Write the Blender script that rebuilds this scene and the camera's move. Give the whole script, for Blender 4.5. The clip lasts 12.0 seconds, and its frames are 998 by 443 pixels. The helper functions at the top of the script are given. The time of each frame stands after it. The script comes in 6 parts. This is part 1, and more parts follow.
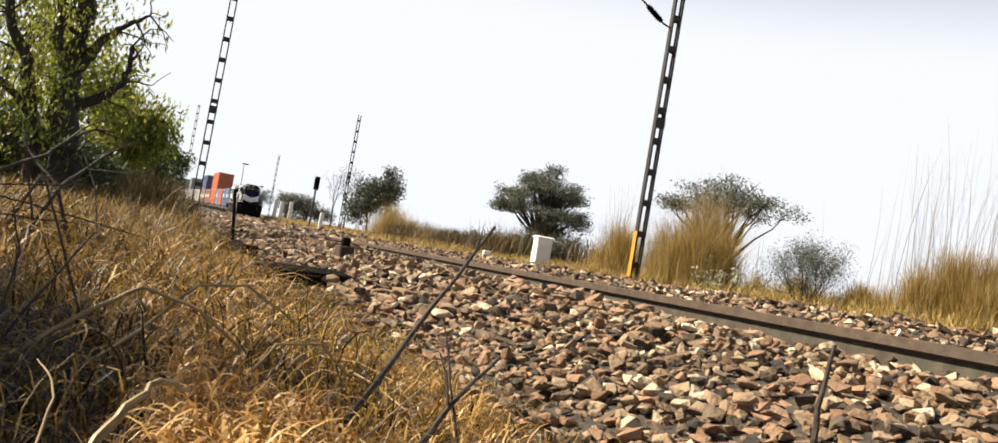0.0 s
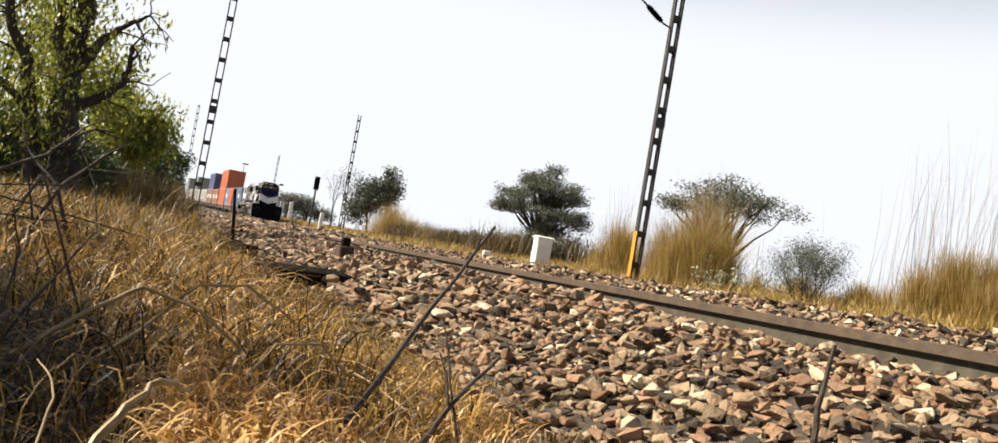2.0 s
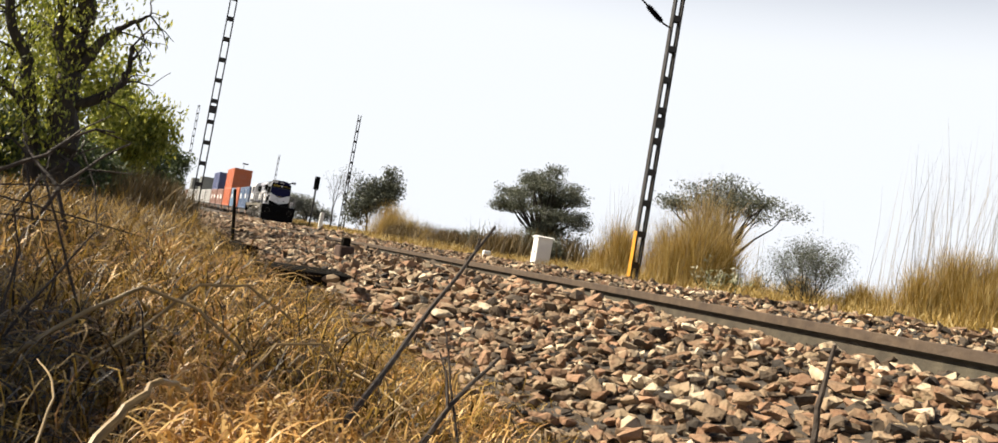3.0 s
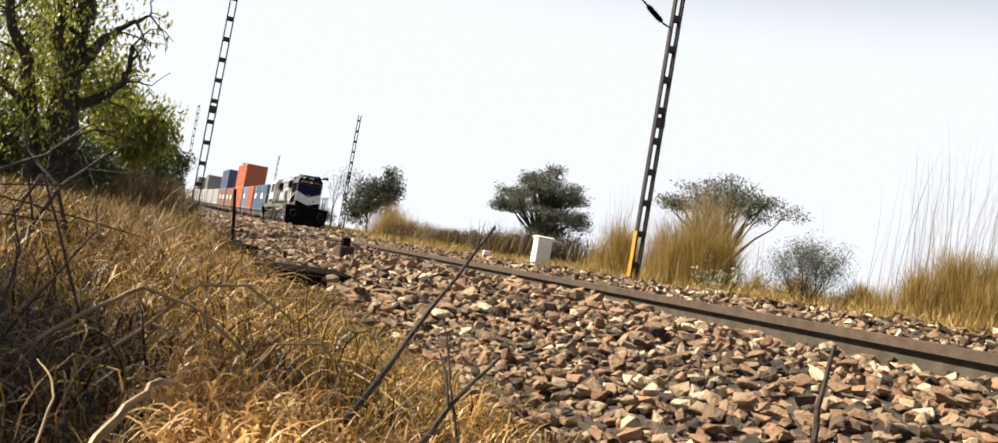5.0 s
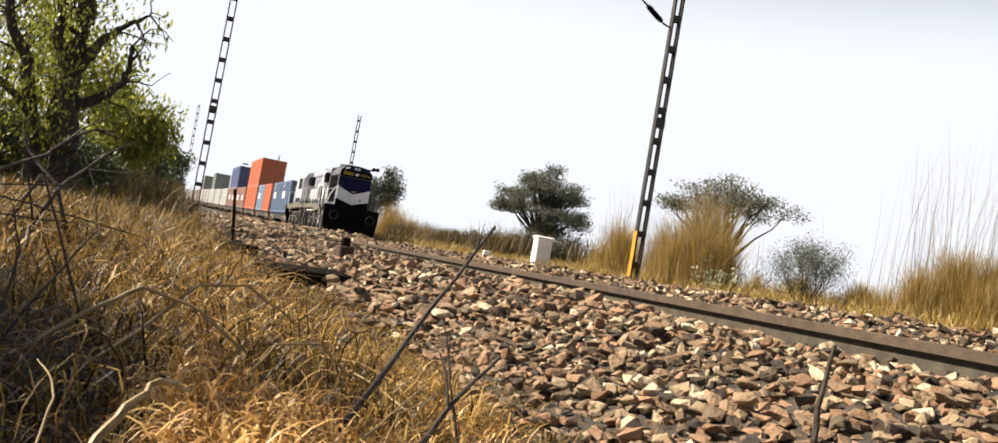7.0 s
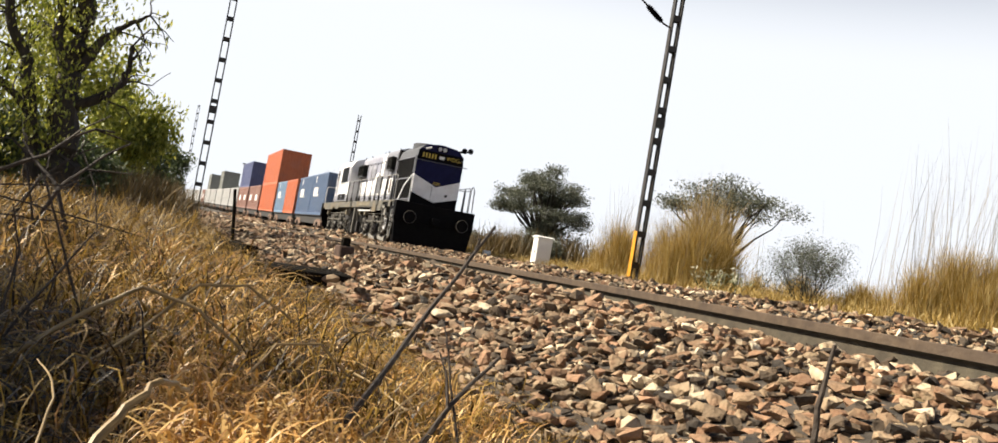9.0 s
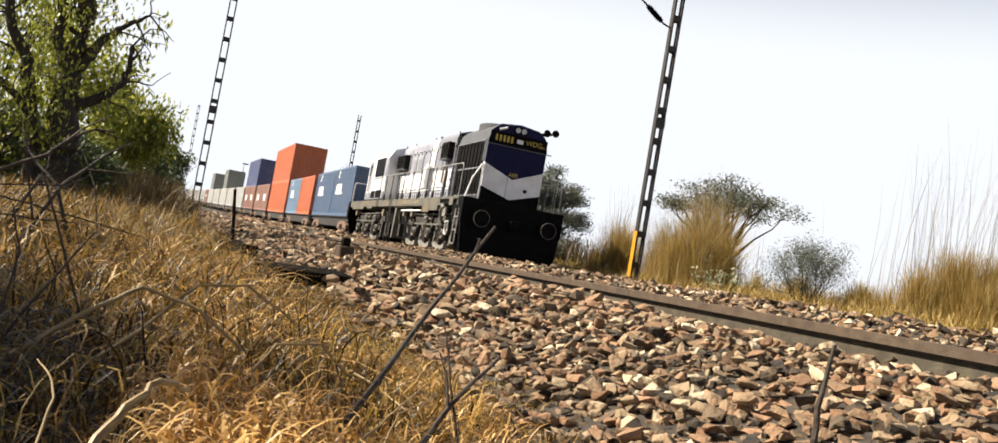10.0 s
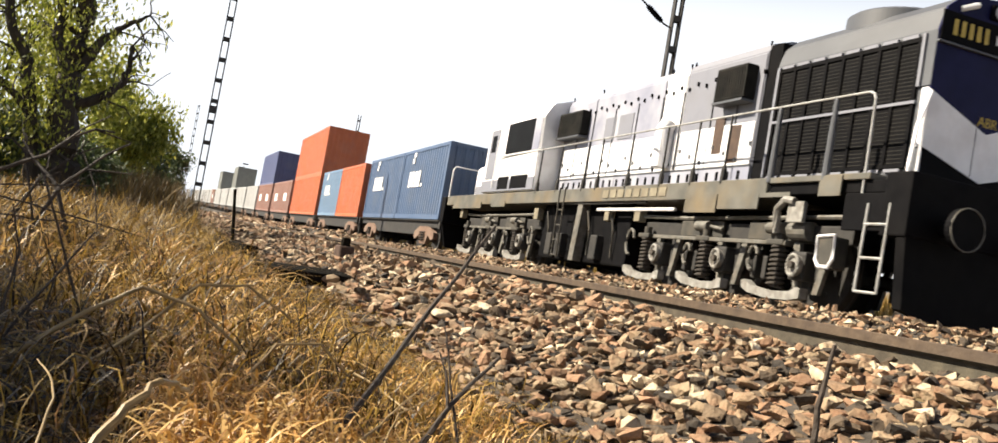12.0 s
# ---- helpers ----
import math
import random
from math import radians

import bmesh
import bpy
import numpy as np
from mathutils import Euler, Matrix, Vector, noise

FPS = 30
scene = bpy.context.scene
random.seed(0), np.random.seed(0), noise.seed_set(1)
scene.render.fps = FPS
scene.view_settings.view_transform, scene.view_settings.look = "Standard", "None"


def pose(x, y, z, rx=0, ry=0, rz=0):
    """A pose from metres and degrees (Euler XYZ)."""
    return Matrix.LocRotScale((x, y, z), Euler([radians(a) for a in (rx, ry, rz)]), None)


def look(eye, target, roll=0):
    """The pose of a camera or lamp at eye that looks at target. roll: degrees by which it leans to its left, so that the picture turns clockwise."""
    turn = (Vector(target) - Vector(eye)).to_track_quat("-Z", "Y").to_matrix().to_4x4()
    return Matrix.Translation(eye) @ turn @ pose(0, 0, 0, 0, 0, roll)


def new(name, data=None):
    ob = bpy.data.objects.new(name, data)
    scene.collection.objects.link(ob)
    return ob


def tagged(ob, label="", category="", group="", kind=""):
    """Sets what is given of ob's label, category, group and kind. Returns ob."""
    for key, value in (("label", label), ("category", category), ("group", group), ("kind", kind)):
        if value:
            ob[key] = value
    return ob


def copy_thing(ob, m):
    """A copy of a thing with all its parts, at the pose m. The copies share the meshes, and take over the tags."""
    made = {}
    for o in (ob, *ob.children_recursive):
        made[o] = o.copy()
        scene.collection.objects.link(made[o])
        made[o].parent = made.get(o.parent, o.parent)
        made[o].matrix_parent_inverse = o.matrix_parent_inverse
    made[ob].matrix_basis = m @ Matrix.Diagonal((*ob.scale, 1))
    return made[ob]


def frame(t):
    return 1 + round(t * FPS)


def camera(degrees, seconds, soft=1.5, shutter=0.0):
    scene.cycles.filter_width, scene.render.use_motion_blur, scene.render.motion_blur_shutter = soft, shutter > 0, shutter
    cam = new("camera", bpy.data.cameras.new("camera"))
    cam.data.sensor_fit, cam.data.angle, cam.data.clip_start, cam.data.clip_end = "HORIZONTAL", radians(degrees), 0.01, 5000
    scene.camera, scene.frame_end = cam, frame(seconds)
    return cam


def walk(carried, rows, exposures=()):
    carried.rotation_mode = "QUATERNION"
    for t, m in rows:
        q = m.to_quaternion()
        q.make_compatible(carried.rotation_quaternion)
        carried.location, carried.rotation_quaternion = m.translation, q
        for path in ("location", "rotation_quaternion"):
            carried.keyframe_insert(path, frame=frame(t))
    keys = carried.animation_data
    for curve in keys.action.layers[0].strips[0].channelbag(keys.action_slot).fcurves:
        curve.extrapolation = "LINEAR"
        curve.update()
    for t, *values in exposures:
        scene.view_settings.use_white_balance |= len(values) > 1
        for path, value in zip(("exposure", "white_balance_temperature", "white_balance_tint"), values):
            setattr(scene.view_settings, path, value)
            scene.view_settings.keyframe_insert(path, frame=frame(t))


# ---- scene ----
# ---- camera: stands still beside the near track, low in the grass ----
cam = camera(57.68, 12.0, soft=1.55, shutter=0.12)
EYE = Vector((0.0, -8.38, -0.071))
AZ, TILT, LEAN = radians(71.04), radians(2.80), 9.927
WAY = Vector((-math.sin(AZ) * math.cos(TILT), math.cos(AZ) * math.cos(TILT), math.sin(TILT)))
STAND = look(EYE, EYE + WAY * 10, LEAN)
walk(cam, [(0.0, STAND), (12.0, STAND)], exposures=[(0.0, 1.38), (10.0, 1.4), (11.0, 1.45), (12.0, 1.58)])

# ---- daylight ----
SUN_EL, SUN_AZ = radians(42), radians(203)      # azimuth clockwise from +Y
world = bpy.data.worlds.new("sky")
scene.world = world
world.use_nodes = True
wn = world.node_tree
sky = wn.nodes.new("ShaderNodeTexSky")
sky.sky_type, sky.sun_disc = "NISHITA", False
sky.sun_elevation, sky.sun_rotation = SUN_EL, SUN_AZ
sky.air_density, sky.dust_density, sky.ozone_density = 0.5, 0.6, 0.6
wn.nodes["Background"].inputs["Strength"].default_value = 0.0435
# thin white haze that thickens towards the horizon
geo = wn.nodes.new("ShaderNodeTexCoord")
sep = wn.nodes.new("ShaderNodeSeparateXYZ")
wn.links.new(geo.outputs["Generated"], sep.inputs[0])
haze = wn.nodes.new("ShaderNodeMapRange")
haze.interpolation_type = "SMOOTHSTEP"
haze.inputs[1].default_value, haze.inputs[2].default_value, haze.inputs[3].default_value, haze.inputs[4].default_value = 0.26, 0.46, 0.98, 0.0
wn.links.new(sep.outputs["Z"], haze.inputs[0])
veil = wn.nodes.new("ShaderNodeMix")
veil.data_type = "RGBA"
wn.links.new(haze.outputs[0], veil.inputs[0])
wn.links.new(sky.outputs[0], veil.inputs[6])
veil.inputs[7].default_value = (8.55, 8.85, 9.3, 1)
wn.links.new(veil.outputs[2], wn.nodes["Background"].inputs["Color"])
sun_data = bpy.data.lights.new("sun", "SUN")
sun_data.energy, sun_data.angle, sun_data.color = 5.0, radians(0.6), (1.0, 0.89, 0.72)
sun = new("sun", sun_data)
SUN_DIR = Vector((math.sin(SUN_AZ) * math.cos(SUN_EL), math.cos(SUN_AZ) * math.cos(SUN_EL), math.sin(SUN_EL)))
sun.matrix_world = look(SUN_DIR * 60, (0, 0, 0))

# ---- materials ----


def material(name, colours, scale=8.0, rough=0.7, metal=0.0, bump=0.0, bump_scale=60.0, detail=6.0, island=0.0, object_random=0.0,
             stain=None, stain_scale=1.5, stain_amount=0.0, through_light=0.0, stretch=None, spec=0.5):
    """A surface with colour that varies at two scales, fine relief and wear."""
    m = bpy.data.materials.new(name)
    m.use_nodes = True
    nt = m.node_tree
    n, link = nt.nodes, nt.links.new
    b = n["Principled BSDF"]
    b.inputs["Roughness"].default_value, b.inputs["Metallic"].default_value = rough, metal
    b.inputs["Specular IOR Level"].default_value = spec
    co = n.new("ShaderNodeTexCoord").outputs["Object"]
    if stretch:
        mp = n.new("ShaderNodeMapping")
        mp.inputs["Scale"].default_value = stretch
        link(co, mp.inputs["Vector"])
        co = mp.outputs[0]
    tex = n.new("ShaderNodeTexNoise")
    tex.inputs["Scale"].default_value, tex.inputs["Detail"].default_value = scale, detail
    link(co, tex.inputs["Vector"])
    ramp = n.new("ShaderNodeValToRGB")
    els = ramp.color_ramp.elements
    while len(els) < len(colours):
        els.new(0.5)
    for i, c in enumerate(colours):
        els[i].position, els[i].color = 0.3 + 0.4 * i / max(1, len(colours) - 1), (*c, 1)
    value = tex.outputs["Fac"]
    if island or object_random:
        src = n.new("ShaderNodeNewGeometry").outputs["Random Per Island"] if island else n.new("ShaderNodeObjectInfo").outputs["Random"]
        mx = n.new("ShaderNodeMix")
        mx.inputs[0].default_value = island or object_random
        link(value, mx.inputs[2])
        sc = n.new("ShaderNodeMapRange")
        sc.inputs[3].default_value, sc.inputs[4].default_value = 0.25, 0.75
        link(src, sc.inputs[0])
        link(sc.outputs[0], mx.inputs[3])
        value = mx.outputs[0]
    link(value, ramp.inputs[0])
    out = ramp.outputs[0]
    if stain:
        t2 = n.new("ShaderNodeTexNoise")
        t2.inputs["Scale"].default_value, t2.inputs["Detail"].default_value = stain_scale, 8
        link(co, t2.inputs["Vector"])
        mr = n.new("ShaderNodeMapRange")
        mr.inputs[1].default_value, mr.inputs[2].default_value, mr.inputs[4].default_value = 0.45, 0.7, stain_amount
        link(t2.outputs["Fac"], mr.inputs[0])
        mx2 = n.new("ShaderNodeMix")
        mx2.data_type = "RGBA"
        link(mr.outputs[0], mx2.inputs[0])
        link(out, mx2.inputs[6])
        mx2.inputs[7].default_value = (*stain, 1)
        out = mx2.outputs[2]
    link(out, b.inputs["Base Color"])
    if bump:
        t3 = n.new("ShaderNodeTexNoise")
        t3.inputs["Scale"].default_value, t3.inputs["Detail"].default_value = bump_scale, 5
        link(co, t3.inputs["Vector"])
        bp = n.new("ShaderNodeBump")
        bp.inputs["Strength"].default_value, bp.inputs["Distance"].default_value = bump, 0.02
        link(t3.outputs["Fac"], bp.inputs["Height"])
        link(bp.outputs[0], b.inputs["Normal"])
    if through_light:
        tr = n.new("ShaderNodeBsdfTranslucent")
        link(out, tr.inputs["Color"])
        ms = n.new("ShaderNodeMixShader")
        ms.inputs[0].default_value = through_light
        link(b.outputs[0], ms.inputs[1])
        link(tr.outputs[0], ms.inputs[2])
        link(ms.outputs[0], n["Material Output"].inputs["Surface"])
    return m


M = {}
M["soil"] = material("dry_soil", [(0.0674, 0.0438, 0.0172), (0.112, 0.0778, 0.0314), (0.152, 0.109, 0.048)], 3, 0.95, bump=0.6, bump_scale=25, stain=(0.0562, 0.0421, 0.0177), stain_scale=0.6, stain_amount=0.7)
M["stone"] = material("ballast_stone", [(0.007, 0.0052, 0.0034), (0.05, 0.034, 0.0195), (0.135, 0.092, 0.053), (0.27, 0.15, 0.082), (0.205, 0.15, 0.088), (0.155, 0.08, 0.04), (0.29, 0.215, 0.132), (0.55, 0.46, 0.325)], 7, 0.85, bump=0.6, bump_scale=60, island=0.76)
M["stone_part"] = material("ballast_stone_near", [(0.007, 0.0052, 0.0034), (0.05, 0.034, 0.0195), (0.135, 0.092, 0.053), (0.27, 0.15, 0.082), (0.205, 0.15, 0.088), (0.155, 0.08, 0.04), (0.29, 0.215, 0.132), (0.55, 0.46, 0.325)], 7, 0.85, bump=0.6, bump_scale=60, object_random=0.76)
M["rail"] = material("dusty_rusty_rail_web", [(0.028, 0.023, 0.014), (0.046, 0.038, 0.024), (0.07, 0.058, 0.036)], 14, 0.85, bump=0.2, bump_scale=80, stain=(0.05, 0.03, 0.017), stain_amount=0.5)
M["rail_head"] = material("rusty_rail_head_side", [(0.04, 0.024, 0.013), (0.06, 0.038, 0.021), (0.082, 0.055, 0.032)], 18, 0.7, bump=0.15, bump_scale=60, stain=(0.03, 0.018, 0.011), stain_amount=0.5, stain_scale=5)
M["railtop"] = material("worn_rail_head", [(0.272, 0.232, 0.2), (0.368, 0.328, 0.288)], 20, 0.35, metal=0.8)
M["concrete"] = material("grey_concrete", [(0.166, 0.154, 0.134), (0.243, 0.23, 0.205)], 10, 0.9, bump=0.4, stain=(0.102, 0.0832, 0.064), stain_amount=0.7)
M["mast"] = material("galvanised_mast_steel", [(0.022, 0.022, 0.023), (0.045, 0.045, 0.044)], 12, 0.6, metal=0.4, stain=(0.04, 0.028, 0.02), stain_amount=0.6, stain_scale=4)
M["yellow"] = material("orange_yellow_paint", [(0.47, 0.2, 0.006), (0.54, 0.26, 0.012)], 8, 0.5, stain=(0.22, 0.11, 0.03), stain_amount=0.4)
M["white"] = material("white_paint", [(0.72, 0.72, 0.70), (0.82, 0.82, 0.80)], 6, 0.45, stain=(0.5, 0.48, 0.43), stain_amount=0.35)
M["loco_black"] = material("loco_black_paint", [(0.0028, 0.0028, 0.0034), (0.0052, 0.0052, 0.006)], 6, 0.7, stain=(0.009, 0.0078, 0.0066), stain_amount=0.3, spec=0.05)
M["grille"] = material("dusty_black_grille", [(0.006, 0.006, 0.0055), (0.013, 0.0125, 0.011)], 5, 0.7, stain=(0.024, 0.021, 0.017), stain_amount=0.45, stain_scale=2.5, spec=0.1)
M["loco_blue"] = material("loco_dark_blue_paint", [(0.005, 0.006, 0.035), (0.009, 0.010, 0.052)], 4, 0.45, stain=(0.012, 0.012, 0.035), stain_amount=0.25, spec=0.08)
M["loco_white"] = material("loco_white_paint", [(0.66, 0.66, 0.68), (0.78, 0.78, 0.79)], 3, 0.45, stain=(0.40, 0.37, 0.34), stain_amount=0.35, stain_scale=2.5)
M["loco_lilac"] = material("loco_pale_lilac_paint", [(0.17, 0.18, 0.235), (0.27, 0.275, 0.33)], 1.6, 0.5, stain=(0.42, 0.42, 0.44), stain_amount=0.7, stain_scale=1.1)
M["loco_grey"] = material("loco_dusty_grey_paint", [(0.05, 0.054, 0.063), (0.07, 0.075, 0.085)], 1.5, 0.55, stain=(0.038, 0.038, 0.041), stain_amount=0.4, stain_scale=1.2)
M["dusty"] = material("dusty_cream_frame_paint", [(0.018, 0.0168, 0.0135), (0.042, 0.038, 0.03)], 5, 0.75, stain=(0.09, 0.074, 0.05), stain_amount=0.5, stain_scale=3)
M["iron"] = material("dark_dusty_iron", [(0.006, 0.0055, 0.005), (0.016, 0.014, 0.012)], 9, 0.75, metal=0.0, stain=(0.04, 0.033, 0.025), stain_amount=0.35, stain_scale=4)
M["pale_iron"] = material("pale_dusty_bogie_paint", [(0.05, 0.047, 0.04), (0.14, 0.133, 0.115)], 9, 0.7, stain=(0.075, 0.06, 0.04), stain_amount=0.6, stain_scale=6)
M["rust"] = material("rusty_brown_bogie", [(0.0952, 0.051, 0.034), (0.17, 0.102, 0.068)], 9, 0.85, stain=(0.204, 0.163, 0.122), stain_amount=0.4)
M["lettering"] = material("yellow_lettering", [(0.378, 0.27, 0.027), (0.468, 0.333, 0.045)], 8, 0.5)
M["glass"] = material("dark_cab_glass", [(0.004, 0.004, 0.005), (0.007, 0.008, 0.009)], 2, 0.6, spec=0.05)
M["loco_pale"] = material("loco_pale_grey_paint", [(0.145, 0.15, 0.178), (0.195, 0.2, 0.23)], 2, 0.5, stain=(0.1, 0.1, 0.112), stain_amount=0.45, stain_scale=2)
M["sill"] = material("pale_dusty_sill_paint", [(0.055, 0.054, 0.046), (0.105, 0.1, 0.084)], 3, 0.75, stain=(0.17, 0.115, 0.045), stain_amount=0.5, stain_scale=1.3)
M["spring"] = material("brown_spring_steel", [(0.016, 0.0125, 0.0095), (0.04, 0.032, 0.024)], 9, 0.7, stain=(0.07, 0.053, 0.036), stain_amount=0.4, stain_scale=8)
M["brown"] = material("dark_brown_door_inside", [(0.03, 0.016, 0.01), (0.06, 0.033, 0.02)], 6, 0.8)
M["bar"] = material("worn_white_bogie_bar", [(0.13, 0.125, 0.112), (0.27, 0.262, 0.24)], 9, 0.7, stain=(0.075, 0.06, 0.042), stain_amount=0.6, stain_scale=6)
M["tan"] = material("tan_dust_on_plate", [(0.141, 0.122, 0.0832), (0.218, 0.192, 0.134)], 5, 0.8, stain=(0.0768, 0.0576, 0.0384), stain_amount=0.5, stain_scale=3)
M["step_paint"] = material("worn_white_step_paint", [(0.245, 0.245, 0.238), (0.34, 0.34, 0.333)], 9, 0.6, stain=(0.102, 0.0888, 0.068), stain_amount=0.5, stain_scale=6)
M["lens"] = material("headlamp_glass", [(0.35, 0.36, 0.38), (0.5, 0.5, 0.52)], 8, 0.1)
# brown and grey are kept paler to stand for haze on the far wagons
BOX = {
    "blue": [(0.045, 0.083, 0.16), (0.06, 0.1, 0.185)], "orange": [(0.39, 0.088, 0.024), (0.45, 0.115, 0.036)],
    "brown": [(0.19, 0.092, 0.066), (0.25, 0.13, 0.096)], "navy": [(0.05, 0.066, 0.16), (0.068, 0.086, 0.19)],
    "sky": [(0.1, 0.17, 0.27), (0.13, 0.21, 0.31)],
    "grey": [(0.33, 0.33, 0.325), (0.42, 0.42, 0.41)], "green": [(0.16, 0.168, 0.15), (0.21, 0.218, 0.2)]}
for key, cols in BOX.items():
    M["box_" + key] = material("container_paint_" + key, cols, 2, 0.5, stain=tuple(0.5 * c + 0.07 for c in cols[0]), stain_amount=0.5, stain_scale=1.2, bump=0.05)

# ---- mesh helpers ----


def link_mesh(name, bm, mats, parent=None, label="", smooth=False):
    me = bpy.data.meshes.new(name)
    bm.normal_update()
    bm.to_mesh(me)
    bm.free()
    for m in mats if isinstance(mats, (list, tuple)) else [mats]:
        me.materials.append(m)
    if smooth:
        me.polygons.foreach_set("use_smooth", [True] * len(me.polygons))
    ob = new(name, me)
    if parent:
        ob.parent = parent
    if label:
        ob["label"] = label
    return ob


def part(name, bm, mat, parent, label="", smooth=False):
    return link_mesh(name, bm, mat, parent, label, smooth)


def box(bm, x0, x1, y0, y1, z0, z1, bevel=0.0, mat=0):
    vs = [bm.verts.new((x, y, z)) for x in (x0, x1) for y in (y0, y1) for z in (z0, z1)]
    fs = [bm.faces.new([vs[i] for i in q]) for q in ((0, 1, 3, 2), (4, 6, 7, 5), (0, 4, 5, 1), (2, 3, 7, 6), (0, 2, 6, 4), (1, 5, 7, 3))]
    for f in fs:
        f.material_index = mat
    if bevel:
        es = list({e for f in fs for e in f.edges})
        for f in bmesh.ops.bevel(bm, geom=es, offset=bevel, segments=2, affect="EDGES", profile=0.6)["faces"]:
            f.material_index = mat
    return bm


def boxes(*specs, bevel=0.0):
    bm = bmesh.new()
    for s in specs:
        box(bm, *s, bevel=bevel)
    return bm


def tube(bm, pts, radius, sides=8, mat=0, closed=False, taper=None):
    """A round bar along points; taper gives the radius at each point."""
    pts = [Vector(p) for p in pts]
    rings = []
    for i, p in enumerate(pts):
        a, b = pts[max(i - 1, 0)], pts[min(i + 1, len(pts) - 1)]
        if closed:
            a, b = pts[i - 1], pts[(i + 1) % len(pts)]
        q = (b - a).to_track_quat("Z", "Y")
        r = taper[i] if taper else radius
        rings.append([bm.verts.new(p + q @ Vector((r * math.cos(t), r * math.sin(t), 0))) for t in (2 * math.pi * k / sides for k in range(sides))])
    n = len(rings)
    for i in range(n if closed else n - 1):
        a, b = rings[i], rings[(i + 1) % n]
        for k in range(sides):
            bm.faces.new((a[k], a[(k + 1) % sides], b[(k + 1) % sides], b[k])).material_index = mat
    if not closed:
        bm.faces.new(rings[0][::-1]).material_index = mat
        bm.faces.new(rings[-1]).material_index = mat
    return bm


def disc(bm, centre, axis, r, depth, sides=20, mat=0):
    c, a = Vector(centre), Vector(axis).normalized()
    return tube(bm, [c, c + a * depth], r, sides, mat)


def prism(bm, outline, axis, lo, hi, mat=0):
    """An outline (pairs) carried along an axis: 'x' takes (y, z), 'y' takes (x, z)."""
    def at(p, d):
        return (d, p[0], p[1]) if axis == "x" else (p[0], d, p[1]) if axis == "y" else (p[0], p[1], d)
    a = [bm.verts.new(at(p, lo)) for p in outline]
    b = [bm.verts.new(at(p, hi)) for p in outline]
    n = len(a)
    faces = [bm.faces.new(a[::-1]), bm.faces.new(b)] + [bm.faces.new((a[i], a[(i + 1) % n], b[(i + 1) % n], b[i])) for i in range(n)]
    for f in faces:
        f.material_index = mat
    bmesh.ops.recalc_face_normals(bm, faces=faces)
    return bm


def raw_mesh(name, verts, faces, mat, label="", category="", kind="stuff", parent=None):
    """One object from arrays of corners and of equal-sided faces."""
    me = bpy.data.meshes.new(name)
    v, f = np.asarray(verts, np.float32).reshape(-1, 3), np.asarray(faces, np.int32)
    k = f.shape[1]
    me.vertices.add(len(v))
    me.vertices.foreach_set("co", v.ravel())
    me.loops.add(f.size)
    me.loops.foreach_set("vertex_index", f.ravel())
    me.polygons.add(len(f))
    me.polygons.foreach_set("loop_start", np.arange(0, f.size, k, dtype=np.int32))
    me.polygons.foreach_set("loop_total", np.full(len(f), k, np.int32))
    me.update(calc_edges=True)
    me.validate()
    me.polygons.foreach_set("use_smooth", np.zeros(len(me.polygons), bool))
    me.materials.append(mat)
    ob = new(name, me)
    if parent:
        ob.parent = parent
    return tagged(ob, label, category, "", kind)


# ---- the line: straight past the camera, then bending and climbing far off ----


def bend(s):
    return -0.000168 * max(0.0, -s - 30.0) ** 2


def climb(s):
    return 0.012 * 12.0 * math.log1p(math.exp(min(40.0, (-s - 66.0) / 12.0)))


def on_line(s, across=0.0, up=0.0):
    slope = 2 * 0.000168 * max(0.0, -s - 30.0)
    return Vector((s, bend(s) + across, climb(s) + up)), slope


NEAR = -4.76          # the near track's centre, across from the train's track
NEAR_UP = -0.071      # its rail top


def profile(v):
    """Height of the ground across the line: camera side, near track, heap between, train's track, far side."""
    xs = [-400, -60, -20, -12, -9.6, -8.4, -7.9, -7.35, -6.45, -6.1, -5.63, -4.76, -3.9, -3.3, -2.5, -2.0, -1.5, -0.87, 0.87, 1.5, 2.1, 2.8, 4.0, 6.0, 14, 60, 400]
    zs = [-0.3, -0.3, -0.35, -0.38, -0.42, -0.43, -0.47, -0.50, -0.23, -0.202, -0.205, -0.26, -0.235, -0.18, 0.0, 0.03, -0.06, -0.17, -0.17, -0.06, 0.03, 0.04, 0.12, 0.28, 0.34, 0.3, 0.3]
    return np.interp(v, xs, zs)


def ground_z(x, y):
    return float(profile(y - bend(x))) + climb(x) + 0.02 * noise.noise((x * 0.9, y * 0.9, 0.0)) * (y < -7.7 or y > 3.4)


